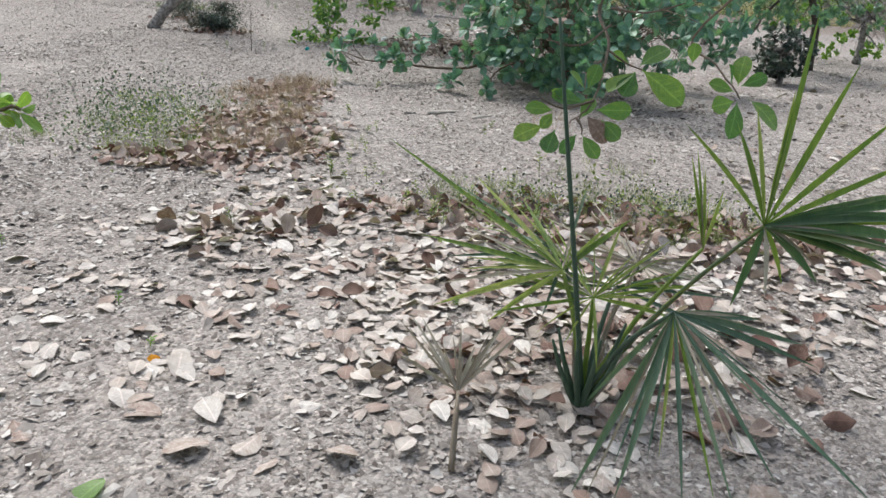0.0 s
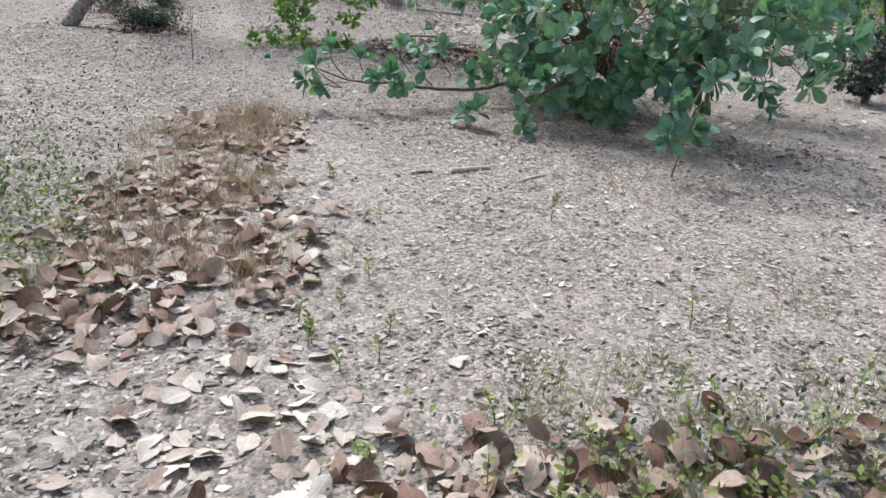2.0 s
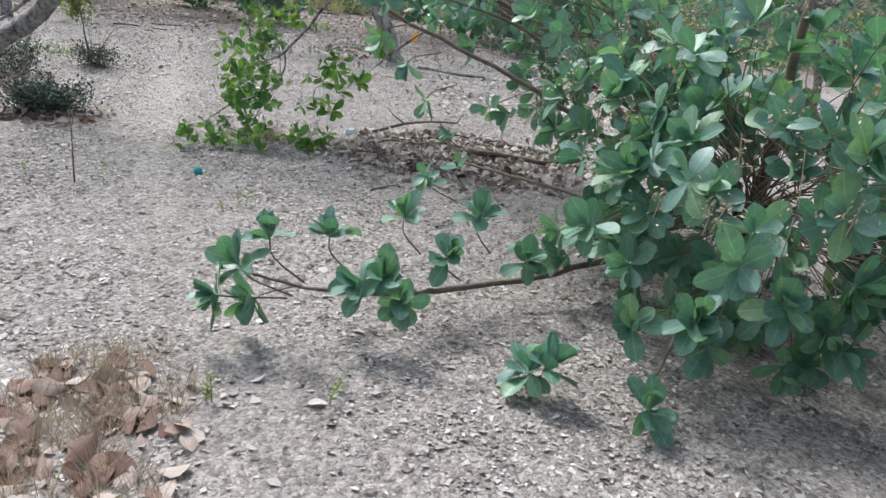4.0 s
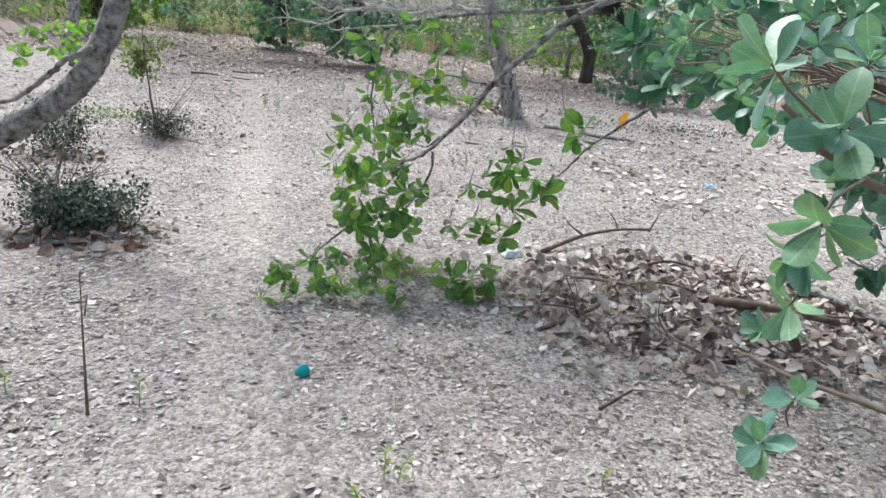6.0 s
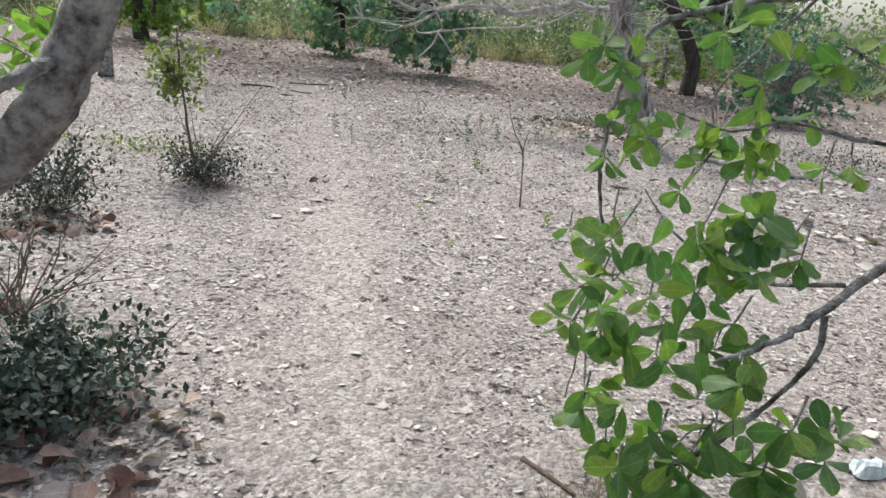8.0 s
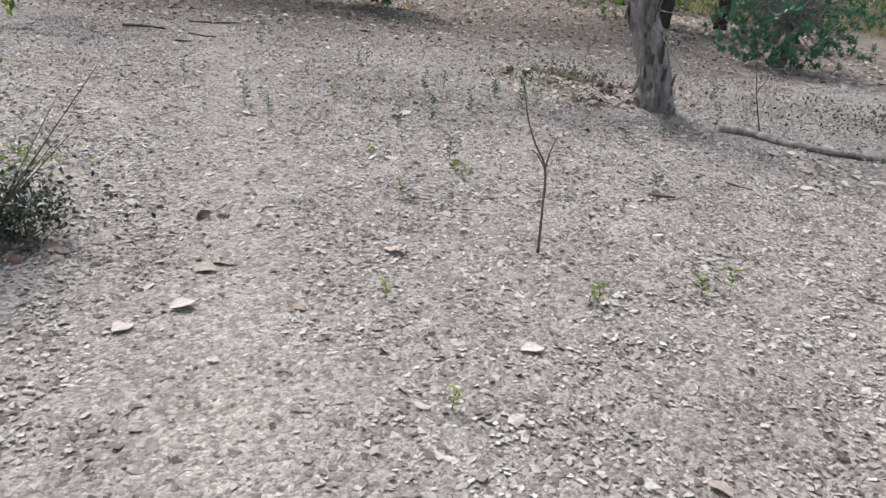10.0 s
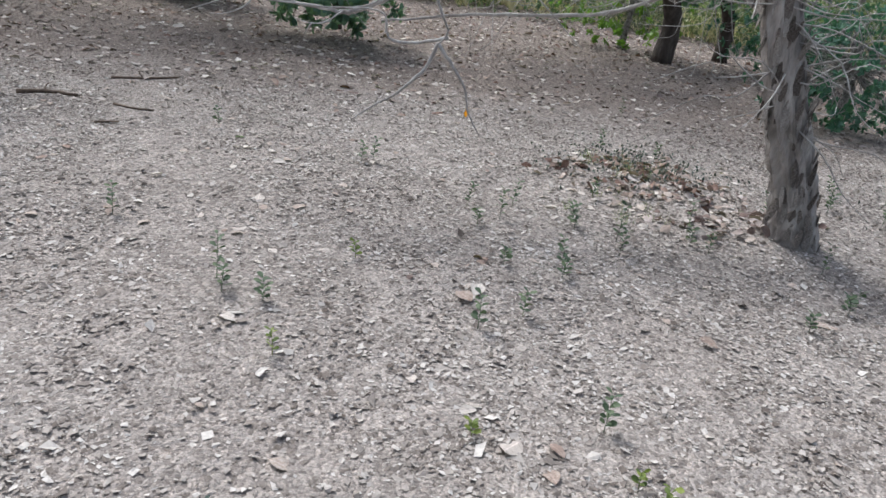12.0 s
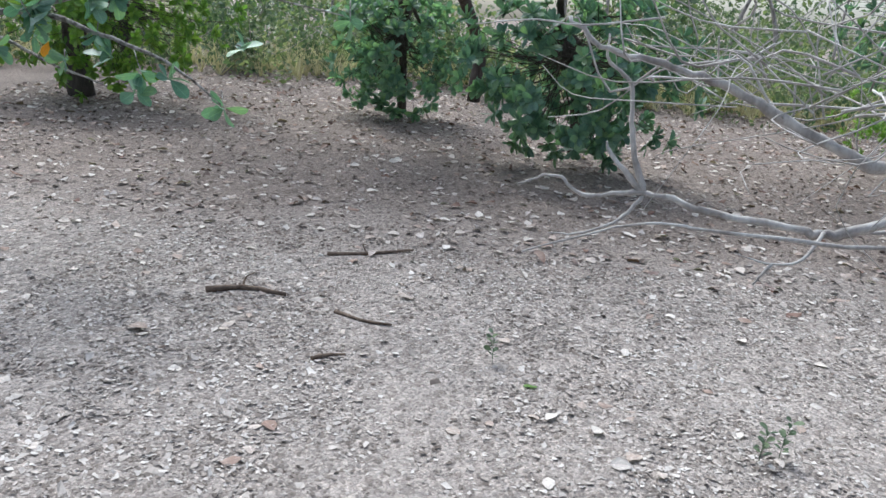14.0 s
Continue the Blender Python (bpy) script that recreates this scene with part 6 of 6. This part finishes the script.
seedlings([(-3.11, 11.64), (-2.90, 11.56), (-1.61, 12.23), (-1.29, 12.10), (-1.02, 12.89), (-0.82, 12.51), (-1.38, 13.29), (-1.69, 12.83), (-2.47, 13.95), (1.43, 13.89),
           (-1.45, 10.68), (0.38, 11.91), (-0.01, 11.66), (-3.89, 12.53), (-1.61, 11.61), (-0.25, 12.77), (-3.67, 14.60), (-2.38, 13.98), (-0.10, 10.37), (0.47, 12.04), (-1.86, 11.46)],
          "small dark green seedling in leaf litter", SEEDLING, 1, 0.15, 0.045, n=15)
seedlings([(-1.71, 8.46), (-0.79, 8.58), (-0.25, 8.82), (-0.11, 8.84), (-1.74, 9.76), (-1.37, 10.24), (-1.99, 10.62), (-1.41, 10.36), (-2.47, 12.18), (-2.80, 11.11)],
          "small yellow-green weed sprouting from dry earth", OLIVE, 2, 0.11, 0.036)
seedlings([(1.33, -1.40), (1.68, -1.50), (0.67, -1.67), (0.75, -1.63), (0.44, -0.88), (0.11, 0.50), (-0.11, -1.13), (0.57, 0.61), (1.75, -1.18), (0.53, -2.83), (0.80, -3.65), (0.18, -4.16), (0.09, 0.49), (0.55, 0.53), (0.42, -0.91), (0.48, -2.76), (0.54, -2.95), (0.55, -2.92), (0.63, -2.63), (0.73, -2.36), (0.83, -2.80), (0.80, -3.03), (0.67, -3.11)],
          "small yellow-green weed sprouting from dry earth", OLIVE, 3, 0.085, 0.027, n=11)
seedlings([(-0.31, 3.00), (-0.26, 2.99), (-0.37, 2.82), (0.49, 3.11), (-1.43, 7.72), (-0.82, 8.62), (-1.86, 3.29), (-1.33, 3.31)], "small green weed on trodden earth", OLIVE, 4, 0.10, 0.03)
seedlings([(0.25, 14.88), (-0.19, 15.17), (-1.02, 12.98), (-0.78, 12.72), (-0.18, 13.00), (-0.17, 12.64), (1.48, 13.97), (1.72, 14.39), (-1.26, 12.22), (0.56, 16.86),
           (0.54, 12.47), (1.78, 13.66), (-1.52, 12.97), (-1.72, 13.19), (-0.68, 13.65), (0.98, 12.41), (-3.16, 11.79), (0.67, 13.51)],
          "slender grey-green seedling in leaf litter", SEEDLING, 12, 0.2, 0.042, n=15)
mixed_spots = np.random.default_rng(77)
seedlings([tuple(p) for p in np.column_stack([mixed_spots.uniform(1.1, 3.1, 34), mixed_spots.normal(-3.75, 0.28, 34)])], "yellow-green weed growing through brown fallen leaves", OLIVE, 14, 0.13, 0.03, "weeds in the drift", 12)
seedlings([(0.22, -5.49), (-0.03, -5.16), (-0.80, -4.63), (1.37, -4.99), (1.93, -3.23), (2.51, -3.11), (0.76, -3.60)], "tiny yellow-green weed among fallen leaves", LIME, 6, 0.06, 0.02)


def tufts(name, label, spots, n, h, mat, seed):
    """Thin grass in tufts: one object of many blades."""
    q = np.random.default_rng(seed)
    P = []
    for cx, cy, r, k in spots:
        for i in range(k):
            a, d = q.uniform(0, 6.28), r * math.sqrt(q.uniform())
            x, y = cx + d * math.cos(a), cy + d * math.sin(a)
            P.append(np.column_stack([x + q.normal(size=n) * 0.025, y + q.normal(size=n) * 0.025]))
    xy = np.concatenate(P)
    pts = np.column_stack([xy, height(xy[:, 0], xy[:, 1]) - 0.005])
    ways = q.normal(size=(len(xy), 3)) * (0.45, 0.45, 0.1) + (0, 0, 1)
    V, F = scattered(BLADE, frames_for(pts, ways, q.uniform(0.5, 1.2, len(xy)) * h, up=(0.3, -1, 0.2), spin=0.8))
    tagged(new(name, quad_mesh(name, V, F, mat)), label, "grass", "", "stuff")


tufts("dry_grass", "dry straw-brown grass among fallen leaves", [(-0.45, -0.2, 0.55, 80), (-0.3, -1.3, 0.5, 55), (-0.2, -2.0, 0.45, 34), (-0.05, -2.3, 0.35, 20), (-0.3, 0.5, 0.35, 50), (0.6, 4.9, 0.5, 14), (-0.6, 5.2, 0.35, 20), (2.6, -0.6, 0.6, 10)], 16, 0.13, STRAW, 1)
tufts("green_grass", "thin green grass and weeds on earth", [(-1.1, -1.9, 0.55, 24), (-1.3, -1.0, 0.6, 20), (-0.75, -2.6, 0.4, 24), (1.6, -3.4, 0.45, 60), (2.7, -3.6, 0.6, 80), (2.2, -2.9, 0.7, 26), (0.5, -2.1, 0.25, 8), (-0.15, 14.5, 0.4, 20), (-0.6, 13.4, 0.5, 10), (-2.1, -2.5, 0.5, 20)], 14, 0.10, GRASS, 2)


def far_grass():
    q = np.random.default_rng(8)
    spots = []
    for i in range(75):
        a, d = q.uniform(0.7, 2.6), q.uniform(23.0, 28)
        spots.append((-2 + d * math.cos(a), 6 + d * math.sin(a), 1.3, 14))
    tufts("tall_dry_grass", "tall dry straw grass at the edge of the woods", spots, 14, 0.75, PALESTRAW, 9)


far_grass()


def weed_patch(name, label, at, r, count, mat, seed, leaf=0.022, h=0.16):
    q = np.random.default_rng(seed)
    xy = np.array(at) + q.normal(size=(count, 2)) * r
    pts = np.column_stack([xy, height(xy[:, 0], xy[:, 1]) + np.abs(q.normal(size=count)) * h * 0.5])
    V, F = scattered(SMALL, frames_for(pts, q.normal(size=(count, 3)) + (0, 0, 0.5), q.uniform(0.6, 1.4, count) * leaf))
    tagged(new(name, quad_mesh(name, V, F, mat)), label, "weeds", "", "stuff")


weed_patch("low_weeds", "tall yellow-green weeds beside the drift", (-1.05, -2.0), (0.22, 0.3), 420, OLIVE, 13, 0.026, 0.34)
weed_patch("low_weeds", "low grey-green weeds at the edge of the drift", (-1.2, -1.8), (0.36, 0.5), 1500, SEEDLING, 1, 0.028, 0.26)
weed_patch("low_weeds", "yellow-green weeds growing through brown leaves", (2.3, -3.75), (0.7, 0.25), 900, OLIVE, 12, 0.024, 0.26)
weed_patch("low_weeds", "low olive weeds behind the leaf drift", (2.3, -3.55), (0.75, 0.2), 1100, SHRUB, 2, 0.022, 0.16)
weed_patch("low_weeds", "low grey-green weeds on the leafy mound", (-0.1, 14.4), (0.42, 0.32), 800, SHRUB, 3, 0.028, 0.18)
weed_patch("low_weeds", "low olive weeds over the near drift", (-0.85, -2.5), (0.25, 0.25), 500, OLIVE, 6, 0.022, 0.18)
weed_patch("low_weeds", "dark green weeds and litter beyond the pile", (3.56, 13.62), (0.9, 0.5), 1100, SHRUB, 7, 0.035, 0.1)
weed_patch("low_weeds", "sparse olive weeds by the path", (-3.3, 9.6), (0.5, 0.25), 60, SHRUB, 4, 0.03, 0.1)
weed_patch("low_weeds", "yellowing low weeds over fallen branches", (-4.35, 9.6), (0.45, 0.16), 420, OLIVE, 15, 0.035, 0.14)
weed_patch("low_weeds", "low grey-green weeds far along the edge", (-1.9, -0.3), (0.5, 0.6), 700, SHRUB, 5, 0.022, 0.12)


# ---- litter left by people ----
def build_cap():
    prof = [(0.0, 0.034), (0.024, 0.034), (0.029, 0.030), (0.031, 0.004), (0.031, 0.0), (0.027, 0.0), (0.026, 0.028), (0.0, 0.029)]
    n = 20
    V = [(r * math.cos(2 * math.pi * i / n) * (1 + 0.04 * (i % 2)), r * math.sin(2 * math.pi * i / n) * (1 + 0.04 * (i % 2)), z) for r, z in prof for i in range(n)]
    F = [(k * n + i, k * n + (i + 1) % n, (k + 1) * n + (i + 1) % n, (k + 1) * n + i) for k in range(len(prof) - 1) for i in range(n)]
    ob = tagged(new("bottle_cap", quad_mesh("bottle_cap", V, F, TEAL)), "bright teal plastic bottle cap lying on earth", "bottle cap")
    ob.matrix_world = pose(-0.77, 3.71, float(height(-0.77, 3.71)) + 0.006, 50, 10, 30)


def crumpled(name, label, size, at, turn, mat, seed):
    bm = bmesh.new()
    bmesh.ops.create_grid(bm, x_segments=7, y_segments=5, size=0.5)
    q = random.Random(seed)
    for v in bm.verts:
        edge = max(abs(v.co.x), abs(v.co.y)) * 2
        v.co = Vector((v.co.x * size[0] + q.gauss(0, 0.004), v.co.y * size[1] + q.gauss(0, 0.004), (1 - edge ** 3) * size[2] + q.gauss(0, 0.004)))
    me = bpy.data.meshes.new(name)
    ret = bmesh.ops.solidify(bm, geom=bm.faces[:], thickness=0.002)
    bm.to_mesh(me)
    bm.free()
    me.materials.append(mat)
    ob = tagged(new(name, me), label, "wrapper")
    ob.matrix_world = pose(at[0], at[1], float(height(*at)) + 0.012, 0, 0, turn)


build_cap()
crumpled("paper_packet", "crumpled white and pale blue packet by the leaf pile", (0.15, 0.08, 0.05), (0.27, 5.72), 12, PAPER, 1)
crumpled("plastic_wrapper", "crumpled pale blue plastic wrapper on litter", (0.13, 0.08, 0.04), (2.60, 9.00), -20, BLUEWRAP, 2)
